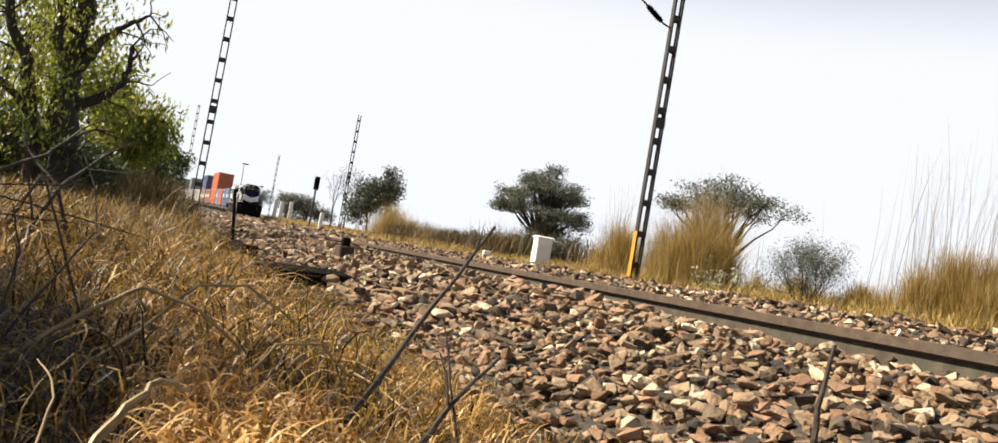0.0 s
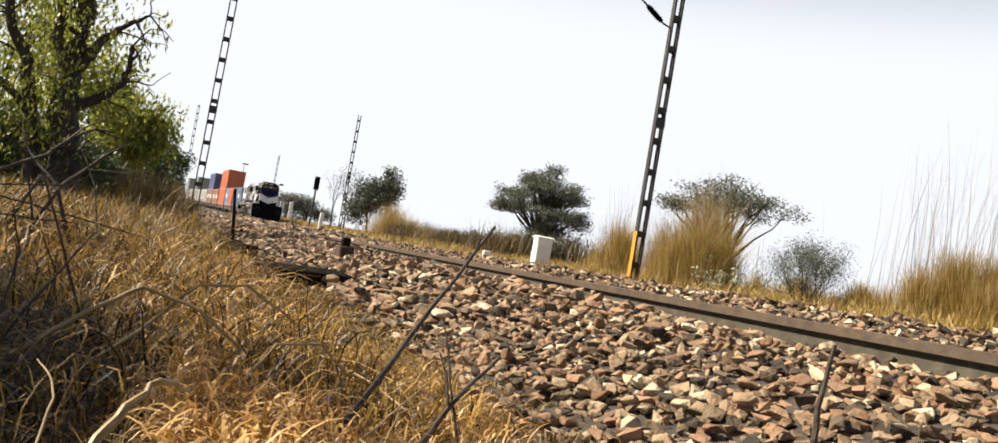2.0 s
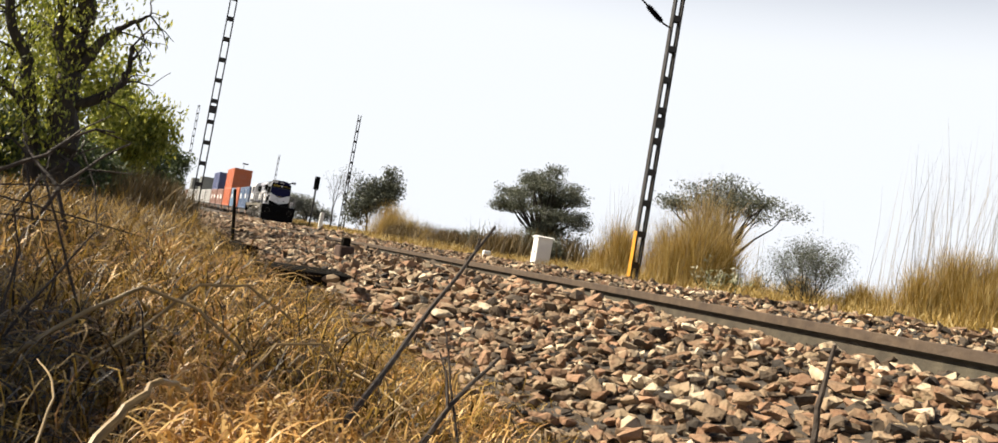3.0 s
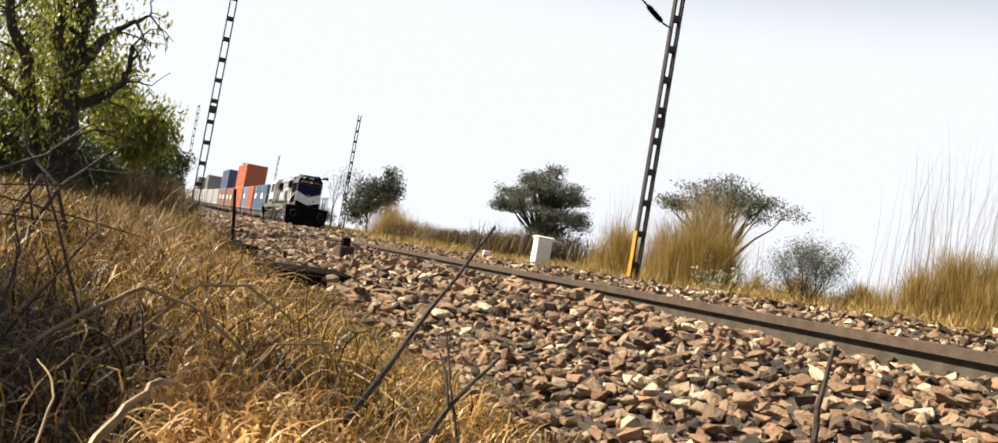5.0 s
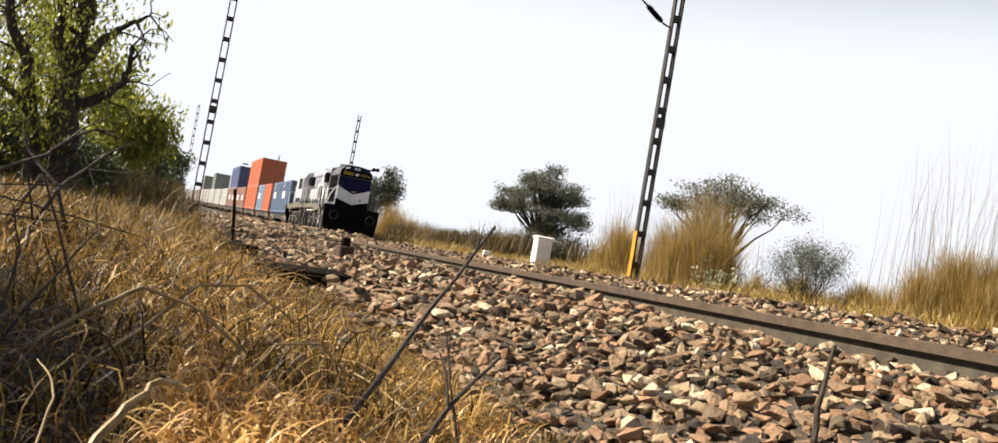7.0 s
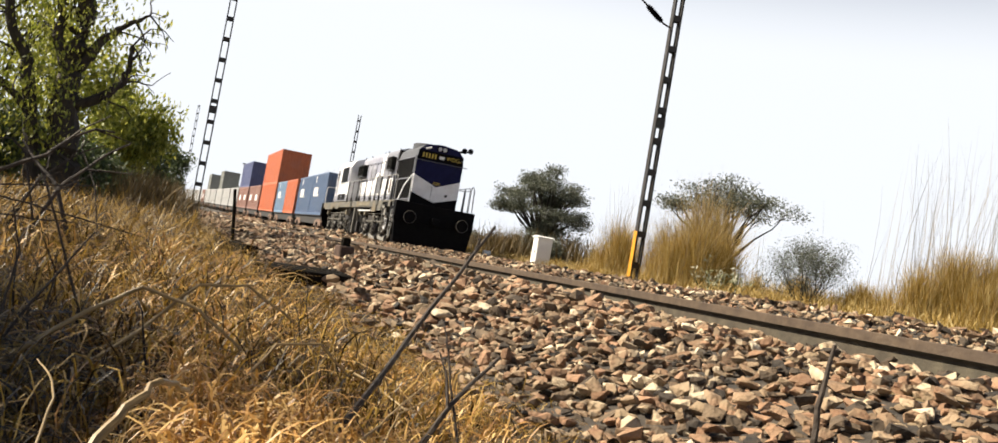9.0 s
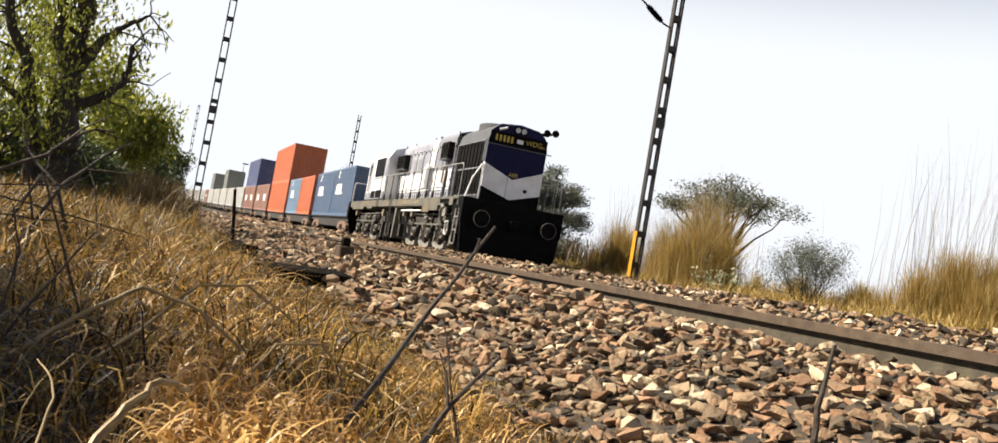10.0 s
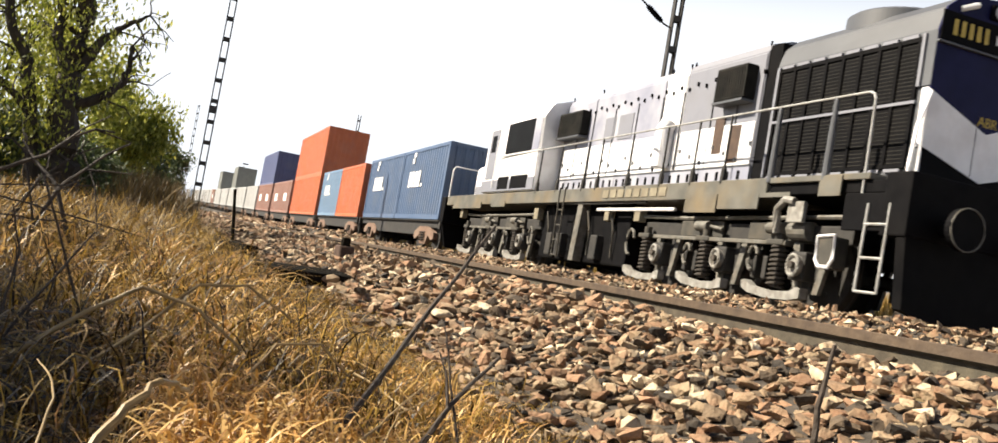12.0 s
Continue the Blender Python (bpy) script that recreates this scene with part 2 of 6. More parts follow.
def build_ground():
    xs = np.unique(np.concatenate([np.linspace(-900, -220, 14), np.linspace(-220, -40, 70), np.linspace(-40, 4, 150), np.linspace(4, 60, 30), np.linspace(60, 900, 10)]))
    ys = np.unique(np.concatenate([np.linspace(-900, -60, 8), np.linspace(-60, -12, 20), np.linspace(-12, 6, 121), np.linspace(6, 40, 24), np.linspace(40, 900, 10)]))
    verts = []
    for x in xs:
        b, c = bend(x), climb(x)
        for y in ys:
            f = max(0.0, 1 - max(0.0, abs(y) - 60) / 200)
            z = float(profile(y)) + c + 0.02 * noise.noise((x * 0.9, y * 0.9, 0.0)) * (y < -7.7 or y > 3.4)
            verts.append((x, y + b * f, z))
    ny = len(ys)
    i, j = np.meshgrid(np.arange(len(xs) - 1), np.arange(ny - 1), indexing="ij")
    a = (i * ny + j).ravel()
    raw_mesh("ground", verts, np.stack([a, a + ny, a + ny + 1, a + 1], 1), M["soil"], "dry brown earth of the railway bank", "ground", "structure")


build_ground()

# ---- rails and sleepers ----
RAIL_SHAPE = [(-0.068, -0.172), (0.068, -0.172), (0.068, -0.160), (0.012, -0.142), (0.0085, -0.058), (0.0365, -0.043), (0.0365, -0.004), (0.030, 0.0),
              (-0.030, 0.0), (-0.0365, -0.004), (-0.0365, -0.043), (-0.0085, -0.058), (-0.012, -0.142), (-0.068, -0.160)]


def build_rail(across, up, label):
    stations = [14 - 2.0 * i for i in range(26)] + [-40 - 6.0 * i for i in range(52)]
    bm = bmesh.new()
    rings = []
    for s in stations:
        p, _ = on_line(s, across, up)
        rings.append([bm.verts.new((p.x, p.y + a, p.z + b)) for a, b in RAIL_SHAPE])
    n = len(RAIL_SHAPE)
    for r0, r1 in zip(rings, rings[1:]):
        for k in range(n):
            bm.faces.new((r0[k], r0[(k + 1) % n], r1[(k + 1) % n], r1[k])).material_index = 1 if k == 7 else 2 if k in (5, 6, 8, 9) else 0
    bm.faces.new(rings[0])
    bm.faces.new(rings[-1][::-1])
    bmesh.ops.recalc_face_normals(bm, faces=bm.faces)
    ob = link_mesh("rail", bm, [M["rail"], M["railtop"], M["rail_head"]])
    tagged(ob, label, "rail", "rails of the line", "structure")


for side in (-0.874, 0.874):
    build_rail(NEAR + side, NEAR_UP, "rust-brown steel rail of the empty near track")
    build_rail(side, 0.0, "steel rail under the freight train")


def build_sleepers():
    bm = bmesh.new()
    prism(bm, [(-0.13, -0.21), (0.13, -0.21), (0.10, 0.0), (-0.10, 0.0)], "y", -1.37, 1.37)
    bmesh.ops.bevel(bm, geom=list(bm.edges), offset=0.012, segments=1, affect="EDGES")
    first = tagged(link_mesh("sleeper", bm, M["concrete"]), "concrete sleeper half buried in ballast", "sleeper", "sleepers of the line", "structure")
    k = 0
    for across, up in ((NEAR, NEAR_UP), (0.0, 0.0)):
        for i in range(80):
            s = 3.0 - 0.62 * i
            p, slope = on_line(s, across, up - 0.1745)
            m = Matrix.Translation(p) @ Matrix.Rotation(-math.atan(-slope), 4, "Z")
            if k == 0:
                first.matrix_basis = m
            else:
                copy_thing(first, m)
            k += 1


build_sleepers()

# ---- the train ----
RIDERS = []
ROLLERS = []


def text_part(name, words, size, mat, parent, m, depth=0.004):
    cu = bpy.data.curves.new(name, "FONT")
    cu.body, cu.size, cu.extrude, cu.align_x, cu.align_y = words, size, depth, "CENTER", "CENTER"
    tmp = new("lettering_curve", cu)
    me = bpy.data.meshes.new_from_object(tmp.evaluated_get(bpy.context.evaluated_depsgraph_get()))
    bpy.data.objects.remove(tmp)
    bpy.data.curves.remove(cu)
    me.materials.clear()
    me.materials.append(mat)
    ob = new(name, me)
    ob.parent = parent
    ob.matrix_basis = m
    return ob


def wheelset(parent, x, radius, gauge=1.676):
    bm = bmesh.new()
    for sd in (-1, 1):
        y = sd * gauge / 2
        tube(bm, [(0, y - 0.0 * sd, 0), (0, y + sd * 0.03, 0), (0, y + sd * 0.03, 0), (0, y + sd * 0.13, 0)], 0, 28, taper=[radius + 0.03, radius + 0.03, radius, radius])
        for k in range(6):
            a = k * math.pi / 3
            box(bm, -0.03 + 0.3 * math.cos(a), 0.03 + 0.3 * math.cos(a), y + sd * 0.13, y + sd * 0.142, -0.03 + 0.3 * math.sin(a), 0.03 + 0.3 * math.sin(a))
        tube(bm, [(0, y + sd * 0.12, 0), (0, y + sd * 0.24, 0)], 0.11, 14)
    tube(bm, [(0, -0.83, 0), (0, 0.83, 0)], 0.09, 12)
    ob = part("wheelset", bm, M["iron"], parent)
    ob.location = (x, 0, radius)
    return ob


def spring(bm, x, y, z0, z1, r, turns=6, wire=0.022):
    n = turns * 8
    tube(bm, [(x + r * math.cos(i * math.pi / 4), y + r * math.sin(i * math.pi / 4), z0 + (z1 - z0) * i / n) for i in range(n + 1)], wire, 5)


def loco_bogie(loco, xs):
    hold = new("bogie")
    hold.parent = loco
    hold["label"] = "three-axle bogie with pale dusty springs and brake gear"
    x0, x1 = min(xs) - 0.75, max(xs) + 0.75
    for sd in (-1, 1):
        y = sd * 1.16
        bm = boxes((x0, x1, y - 0.06, y + 0.06, 0.86, 1.08), bevel=0.02)
        for x in xs:
            box(bm, x - 0.26, x - 0.18, y - 0.06, y + 0.04, 0.42, 0.88, 0.01)
            box(bm, x + 0.18, x + 0.26, y - 0.06, y + 0.04, 0.42, 0.88, 0.01)
        part("side_frame", bm, M["iron"], hold)
        for x in xs:
            bm = boxes((x - 0.15, x + 0.15, min(y - sd * 0.04, y + sd * 0.2), max(y - sd * 0.04, y + sd * 0.2), 0.38, 0.74), bevel=0.04)
            abox = part("axle_box", bm, M["iron"], hold)
            bm = bmesh.new()
            disc(bm, (x, y + sd * 0.2, 0.56), (0, sd, 0), 0.13, 0.05, 22)
            tube(bm, [(x + 0.105 * math.cos(a), y + sd * 0.255, 0.56 + 0.125 * math.sin(a)) for a in (k * math.pi / 10 for k in range(20))], 0.024, 6, closed=True)
            part("axle_cap", bm, M["bar"], abox, "pale round axle cap")
            bm = bmesh.new()
            disc(bm, (x, y + sd * 0.25, 0.56), (0, sd, 0), 0.045, 0.05, 12)
            part("cap_boss", bm, M["spring"], abox)
            bm = bmesh.new()
            spring(bm, x - 0.45, y + sd * 0.13, 0.27, 0.8, 0.1, 9, 0.02)
            tube(bm, [(x - 0.45, y + sd * 0.13, 0.27), (x - 0.45, y + sd * 0.13, 0.8)], 0.07, 12)
            part("coil_spring", bm, M["spring"], hold)
            bm = boxes((x - 0.62, x - 0.28, y + sd * 0.13 - 0.11, y + sd * 0.13 + 0.11, 0.8, 0.87), bevel=0.015)
            tube(bm, [(x - 0.45, y + sd * 0.16, 0.86), (x - 0.45, y + sd * 0.16, 0.98)], 0.06, 12)
            part("spring_cap", bm, M["dusty"], hold)
            bm = bmesh.new()
            yy = y + sd * 0.12
            prism(bm, [(x - 1.12, 0.31), (x - 1.05, 0.33), (x - 0.92, 0.26), (x - 0.5, 0.22), (x - 0.1, 0.24), (x + 0.02, 0.3), (x + 0.1, 0.3), (x + 0.1, 0.17), (x - 0.1, 0.13), (x - 0.55, 0.12), (x - 0.95, 0.16), (x - 1.1, 0.22)], "y", yy - 0.06, yy + 0.06)
            part("equaliser_bar", bm, M["bar"], hold)
            for top, foot in ((x - 0.2, x - 0.1), (x + 0.42, x + 0.26)):
                bm = bmesh.new()
                prism(bm, [(top - 0.06, 0.86), (top + 0.06, 0.86), (foot + 0.05, 0.24), (foot - 0.05, 0.24)], "y", y + sd * 0.06 - 0.03, y + sd * 0.06 + 0.03)
                part("pedestal_leg", bm, M["pale_iron"], hold)
        for a, b in zip(xs, xs[1:]):
            lo, hi = min(a, b), max(a, b)
            part("side_plate", boxes((lo + 0.5, hi - 0.12, y + sd * 0.1 - 0.02, y + sd * 0.1 + 0.02, 0.87, 1.1), bevel=0.01), M["dusty"], hold)
            bm = bmesh.new()
            mid = (lo + hi) / 2 + 0.3
            tube(bm, [(mid - 0.16, y + sd * 0.16, 1.02), (mid + 0.16, y + sd * 0.16, 1.02)], 0.075, 14)
            tube(bm, [(mid + 0.2, y + sd * 0.16, 1.02), (mid + 0.5, y + sd * 0.16, 0.98)], 0.025, 8)
            part("brake_cylinder", bm, M["pale_iron"], hold)
            for ex in (lo + 0.72, hi - 0.75):
                bm = bmesh.new()
                tube(bm, [(ex, y + sd * 0.05, 0.9), (ex + 0.03, y + sd * 0.05, 0.7), (ex - 0.04, y + sd * 0.05, 0.35)], 0.03, 6)
                box(bm, ex - 0.05, ex + 0.04, y - 0.12, y + 0.02, 0.36, 0.66, 0.02)
                part("brake_hanger", bm, M["iron"], hold)
        bm = bmesh.new()
        box(bm, x0 + 0.6, x1 - 1.0, y + sd * 0.2 - 0.025, y + sd * 0.2 + 0.025, 0.8, 0.855, 0.01)
        tube(bm, [(x0, y + sd * 0.1, 1.16), (x0 + 1.4, y + sd * 0.1, 1.14), (x1, y + sd * 0.1, 1.18)], 0.03, 6)
        part("brake_pipe", bm, M["pale_iron"], hold)
    for x in xs:
        w = wheelset(hold, x, 0.546)
        ROLLERS.append((w, 0.546))
    return hold


def build_locomotive():
    loco = new("diesel_locomotive")
    tagged(loco, "dark blue, white and black diesel freight locomotive, dusty", "locomotive")
    # underframe
    bm = boxes((-8.6, 6.45, -1.43, 1.43, 1.40, 1.66), (6.45, 8.3, -1.425, 1.425, 1.585, 1.66), bevel=0.012)
    part("underframe", bm, M["sill"], loco, "dust-coated pale sill along the footplate")
    bm = boxes((-8.3, 8.4, -0.5, 0.5, 0.75, 1.42), (-1.6, 2.4, -1.2, 1.2, 0.28, 1.42), bevel=0.03)
    part("fuel_tank", bm, M["loco_black"], loco, "black fuel tank between the bogies")
    part("front_underframe", boxes((6.45, 8.62, -1.38, 1.38, 1.44, 1.583), bevel=0.012), M["loco_black"], loco)
    for sd in (-1, 1):
        for i in range(8):
            part("vent_slot", boxes((1.62 + i * 0.29, 1.84 + i * 0.29, sd * 1.436 - 0.006, sd * 1.436 + 0.006, 1.46, 1.60)), M["tan"], loco)
        for x0, x1, z0 in ((4.5, 5.34, 1.2), (5.38, 6.33, 1.25), (6.34, 6.97, 1.4), (7.5, 7.88, 1.4), (-7.9, -5.4, 1.3), (-4.6, -3.6, 1.33)):
            part("skirt_plate", boxes((x0, x1, sd * 1.435 - 0.01, sd * 1.435 + 0.01, z0, 1.64 if x0 > 7 else 1.46)), M["sill"], loco)
        bm = bmesh.new()
        prism(bm, [(0.42, 0.28), (0.62, 0.28), (0.72, 1.30), (0.66, 1.42), (0.50, 1.42)], "y", sd * 1.3 - 0.09, sd * 1.3 + 0.09)
        part("tank_panel", bm, M["pale_iron"], loco, "pale dusty upright panel")
        bm = bmesh.new()
        tube(bm, [(1.35, sd * 1.36, 1.26), (4.1, sd * 1.36, 1.26)], 0.03, 8)
        part("air_pipe", bm, M["loco_white"], loco)
        for x in (-0.35, -0.85, 1.3):
            part("battery_box", boxes((x - 0.14, x + 0.14, sd * 1.26 - 0.08, sd * 1.26 + 0.08, 0.34, 0.80), bevel=0.03), M["iron"], loco)
    loco_bogie(loco, [7.2, 5.5, 3.75])
    loco_bogie(loco, [-2.4, -4.25, -6.1])
    # long hood in sections
    roof = [(-0.87, 1.70), (-0.87, 3.40), (-0.80, 3.68), (-0.58, 3.86), (0.0, 3.93), (0.58, 3.86), (0.80, 3.68), (0.87, 3.40), (0.87, 1.70)]
    square = [(-0.87, 1.70), (-0.87, 3.62), (-0.81, 3.75), (-0.5, 3.86), (0.0, 3.92), (0.5, 3.86), (0.81, 3.75), (0.87, 3.62), (0.87, 1.70)]
    for name, x0, x1, mat, dz in (("radiator_hood", 5.48, 8.39, "loco_grey", 0.0), ("hood_section", 2.98, 5.18, "loco_pale", 0.07), ("hood_section", 2.28, 2.96, "loco_white", 0.05),
                                  ("hood_section", -0.55, 2.26, "loco_lilac", 0.05), ("hood_section", -2.05, -0.57, "loco_lilac", 0.04)):
        bm = bmesh.new()
        prism(bm, [(y, z + (dz if z > 2 else 0)) for y, z in (roof if name == "radiator_hood" else square)], "x", x0, x1)
        bmesh.ops.bevel(bm, geom=[e for e in bm.edges if e.calc_length() > 0.6], offset=0.02, segments=2, affect="EDGES")
        part(name, bm, M[mat], loco)
    for x0, x1 in ((5.18, 5.48), (2.962, 2.978)):
        part("hood_joint", boxes((x0, x1, -0.84, 0.84, 1.70, 3.78)), M["loco_black"], loco)
    # doors with bright white lower band, handles and louvres
    for sd in (-1, 1):
        y = sd * 0.878
        for x0, x1 in ((3.05, 3.9), (3.92, 4.6), (4.62, 5.14), (2.3, 2.94), (1.35, 2.2), (0.42, 1.32), (-0.5, 0.38), (-1.28, -0.6), (-2.0, -1.32)):
            part("hood_door", boxes((x0, x1, y - 0.008, y + 0.008, 2.02, 2.66), bevel=0.004), M["loco_white"], loco)
        for x0, x1, z0 in ((4.08, 4.34, 2.22), (4.54, 4.82, 2.06)):
            part("hood_opening", boxes((x0, x1, y - 0.013, y + 0.013, z0, z0 + 0.58), bevel=0.004), M["brown"], loco, "dark brown open hood panel")
        part("lower_band", boxes((-2.03, 5.17, y - 0.006, y + 0.006, 1.71, 1.99), bevel=0.002), M["loco_lilac"], loco)
        # thin grey strip drawn in as the shadow line below the white doors
        part("band_shadow_strip", boxes((-2.03, 5.17, y - 0.016, y + 0.016, 1.992, 2.012)), M["loco_grey"], loco)
        bm = bmesh.new()
        for i in range(25):
            x = -1.95 + i * 0.285
            box(bm, x, x + 0.06, y - 0.02, y + 0.02, 1.80, 1.93, 0.004)
        tagged(part("band_latches", bm, M["loco_black"], loco), kind="stuff")
        bm = bmesh.new()
        for i in range(28):
            x = -1.9 + i * 0.262
            box(bm, x, x + 0.035, y - 0.02, y + 0.02, 3.42 - (i % 2) * 0.06, 3.48 - (i % 2) * 0.06)
        tagged(part("door_latches", bm, M["loco_black"], loco), kind="stuff")
        for x in (-1.3, -0.56, 0.4, 1.335, 2.25, 2.96, 3.91, 4.61):
            part("door_seam", boxes((x - 0.009, x + 0.009, y - 0.0115, y + 0.0115, 2.03, 3.36)), M["loco_grey"], loco)
        bm = bmesh.new()
        for i in range(22):
            x = -1.85 + i * 0.33
            box(bm, x, x + 0.05, y - 0.026, y + 0.026, 2.3 - (i % 3) * 0.11, 2.36 - (i % 3) * 0.11)
        tagged(part("door_hinge_set", bm, M["loco_grey"], loco), kind="stuff")
        bm = bmesh.new()
        tube(bm, [(-2.0, sd * 1.38, 1.40), (1.0, sd * 1.38, 1.37), (3.2, sd * 1.38, 1.38)], 0.02, 6)
        part("cable_conduit", bm, M["iron"], loco)
        # radiator grille
        gy = sd * 0.876
        part("grille_backing", boxes((5.6, 8.18, gy - 0.006, gy + 0.006, 1.86, 3.30)), M["loco_black"], loco)
        bm = bmesh.new()
        for i in range(9):
            x = 5.6 + i * (2.58 / 8)
            box(bm, x - 0.025, x + 0.025, gy - 0.03, gy + 0.03, 1.82, 3.34)
        for z in (1.84, 3.32):
            box(bm, 5.58, 8.2, gy - 0.026, gy + 0.026, z - 0.025, z + 0.025)
        part("grille_frame", bm, M["loco_black"], loco)
        bm = boxes((5.54, 8.22, gy - 0.034, gy + 0.034, 2.565, 2.6), (5.52, 5.575, gy - 0.03, gy + 0.03, 1.8, 3.38), (8.205, 8.25, gy - 0.03, gy + 0.03, 2.76, 3.38))
        part("grille_trim", bm, M["loco_pale"], loco, "worn pale grey trim round the grille")
        for k in range(8):
            bm = bmesh.new()
            x = 5.6 + k * (2.58 / 8)
            for i in range(30):
                z = 1.89 + i * 0.0475
                prism(bm, [(gy, z), (gy + sd * 0.009, z - 0.012), (gy + sd * 0.009, z - 0.004), (gy, z + 0.012)], "x", x + 0.027, x + 0.2975 + 0.0)
            tagged(part("grille_slats", bm, M["grille"], loco), kind="stuff")
        bm = bmesh.new()
        for i in range(8):
            x = 5.64 + i * 0.3225
            box(bm, x, x + 0.24, gy - 0.03, gy + 0.03, 3.345, 3.385)
            box(bm, x, x + 0.24, gy - 0.03, gy + 0.03, 1.775, 1.812)
        tagged(part("grille_edge_strip", bm, M["loco_pale"], loco), kind="stuff")
        # projecting filter boxes
        for x0, x1, z0, z1 in ((4.2, 5.0, 3.0, 3.52), (-2.0, -0.8, 2.92, 3.44)):
            fb = part("filter_box", boxes((x0, x1, sd * 0.87 - 0.2, sd * 0.87 + 0.2, z0, z1), bevel=0.03), M["grille"], loco, "black projecting filter box")
            bm = bmesh.new()
            for i in range(12):
                x = x0 + 0.06 + i * (x1 - x0 - 0.12) / 11
                box(bm, x - 0.012, x + 0.012, sd * 1.07 - 0.012, sd * 1.07 + 0.012, z0 + 0.05, z1 - 0.05)
            tagged(part("slats", bm, M["grille"], fb), kind="stuff")
            part("bracket", boxes((x0, x1, sd * 0.87 - 0.22, sd * 0.87 + 0.22, z0 - 0.05, z0 - 0.015)), M["loco_grey"], fb)
    for sd in (-1, 1):
        for x in (2.3, 2.92, 3.05, 5.12, -0.5, -1.98):
            bm = bmesh.new()
            tube(bm, [(x, sd * 0.78, 3.72), (x, sd * 0.8, 3.84), (x + 0.03, sd * 0.82, 3.86)], 0.018, 7)
            part("lifting_eye", bm, M["loco_black"], loco)
        for x0, x1 in ((0.0, 0.45), (0.62, 1.2)):
            part("hood_panel", boxes((x0, x1, sd * 0.876 - 0.008, sd * 0.876 + 0.008, 2.72, 3.2), bevel=0.004), M["loco_pale"], loco)
    part("turbo_stack", boxes((4.35, 4.75, -0.25, 0.25, 3.88, 4.0), bevel=0.02), M["loco_black"], loco)
    # upright exhaust pipe beside the hood
    bm = bmesh.new()
    tube(bm, [(2.7, -1.0, 2.06), (2.7, -1.0, 2.72), (2.73, -0.94, 2.86)], 0.15, 18)
    part("air_duct", bm, M["loco_white"], loco)
    # cab and short hood
    cab_roof = [(-1.40, 1.70), (-1.40, 3.35), (-1.22, 3.66), (-0.7, 3.85), (0, 3.9), (0.7, 3.85), (1.22, 3.66), (1.40, 3.35), (1.40, 1.70)]
    bm = bmesh.new()
    prism(bm, cab_roof, "x", -5.75, -2.07)
    bmesh.ops.bevel(bm, geom=[e for e in bm.edges if e.calc_length() > 0.6], offset=0.03, segments=2, affect="EDGES")
    cab = part("cab", bm, M["loco_white"], loco, "white driving cab with dark windows")
    for sd in (-1, 1):
        y = sd * 1.404
        part("side_window", boxes((-4.3, -2.55, y - 0.012, y + 0.012, 2.62, 3.36), bevel=0.01), M["glass"], cab, "dark sliding cab window")
        part("cab_door", boxes((-5.55, -4.9, y - 0.012, y + 0.012, 2.04, 3.3), bevel=0.01), M["loco_pale"], cab)
        part("door_window", boxes((-5.4, -5.05, y - 0.018, y + 0.018, 2.72, 3.15), bevel=0.01), M["glass"], cab)
        part("lower_band", boxes((-5.75, -2.1, y - 0.008, y + 0.008, 1.72, 2.0)), M["loco_pale"], cab)
        for x0, x1 in ((-4.5, -3.75), (-3.6, -2.5)):
            part("vent_opening", boxes((x0, x1, y - 0.012, y + 0.012, 1.76, 2.06), bevel=0.004), M["loco_black"], cab)
        part("window_surround", boxes((-2.53, -2.12, y - 0.009, y + 0.009, 2.62, 3.34), bevel=0.004), M["loco_lilac"], cab)
        part("window_panel", boxes((-4.3, -2.12, y - 0.007, y + 0.007, 2.08, 2.6), bevel=0.004), M["loco_white"], cab)
        bm = bmesh.new()
        tube(bm, [(-4.75, sd * 1.46, 1.8), (-4.75, sd * 1.46, 3.0)], 0.018, 6)
        part("grab_rail", bm, M["loco_white"], cab)
    for sd in (-0.62, 0.62):
        part("rear_window", boxes((-5.765, -5.745, sd - 0.32, sd + 0.32, 2.8, 3.4), bevel=0.008), M["glass"], cab)
    bm = bmesh.new()
    prism(bm, [(-0.87, 1.70), (-0.87, 2.5), (-0.75, 2.62), (0.75, 2.62), (0.87, 2.5), (0.87, 1.70)], "x", -8.0, -5.76)
    bmesh.ops.bevel(bm, geom=[e for e in bm.edges if e.calc_length() > 0.5], offset=0.03, segments=2, affect="EDGES")
    nose = part("short_hood", bm, M["loco_white"], loco, "low white nose behind the cab")
    for sd in (-1, 1):
        part("lower_panel", boxes((-7.9, -5.9, sd * 0.876 - 0.008, sd * 0.876 + 0.008, 1.74, 2.02)), M["loco_pale"], nose)
    # hoses and small gear under the footplate
    for sd in (-1, 1):
        for x, z, r in ((2.75, 0.72, 0.17), (6.25, 0.62, 0.13), (4.6, 0.6, 0.12), (-1.9, 0.7, 0.15), (-3.5, 0.62, 0.12), (-5.4, 0.62, 0.12)):
            bm = bmesh.new()
            y = sd * 1.33
            tube(bm, [(x + r * 0.75 * math.cos(a), y, z + r * 1.25 * math.sin(a)) for a in (0.3 + k * 0.5 for k in range(10))], 0.028, 7)
            part("brake_hose", bm, M["pale_iron"], loco)
        for x, w in ((2.9, 0.1), (-1.7, 0.12), (-7.2, 0.12), (1.75, 0.09)):
            part("junction_box", boxes((x - w, x + w, sd * 1.3 - 0.07, sd * 1.3 + 0.07, 1.06, 1.30), bevel=0.015), M["tan"], loco)
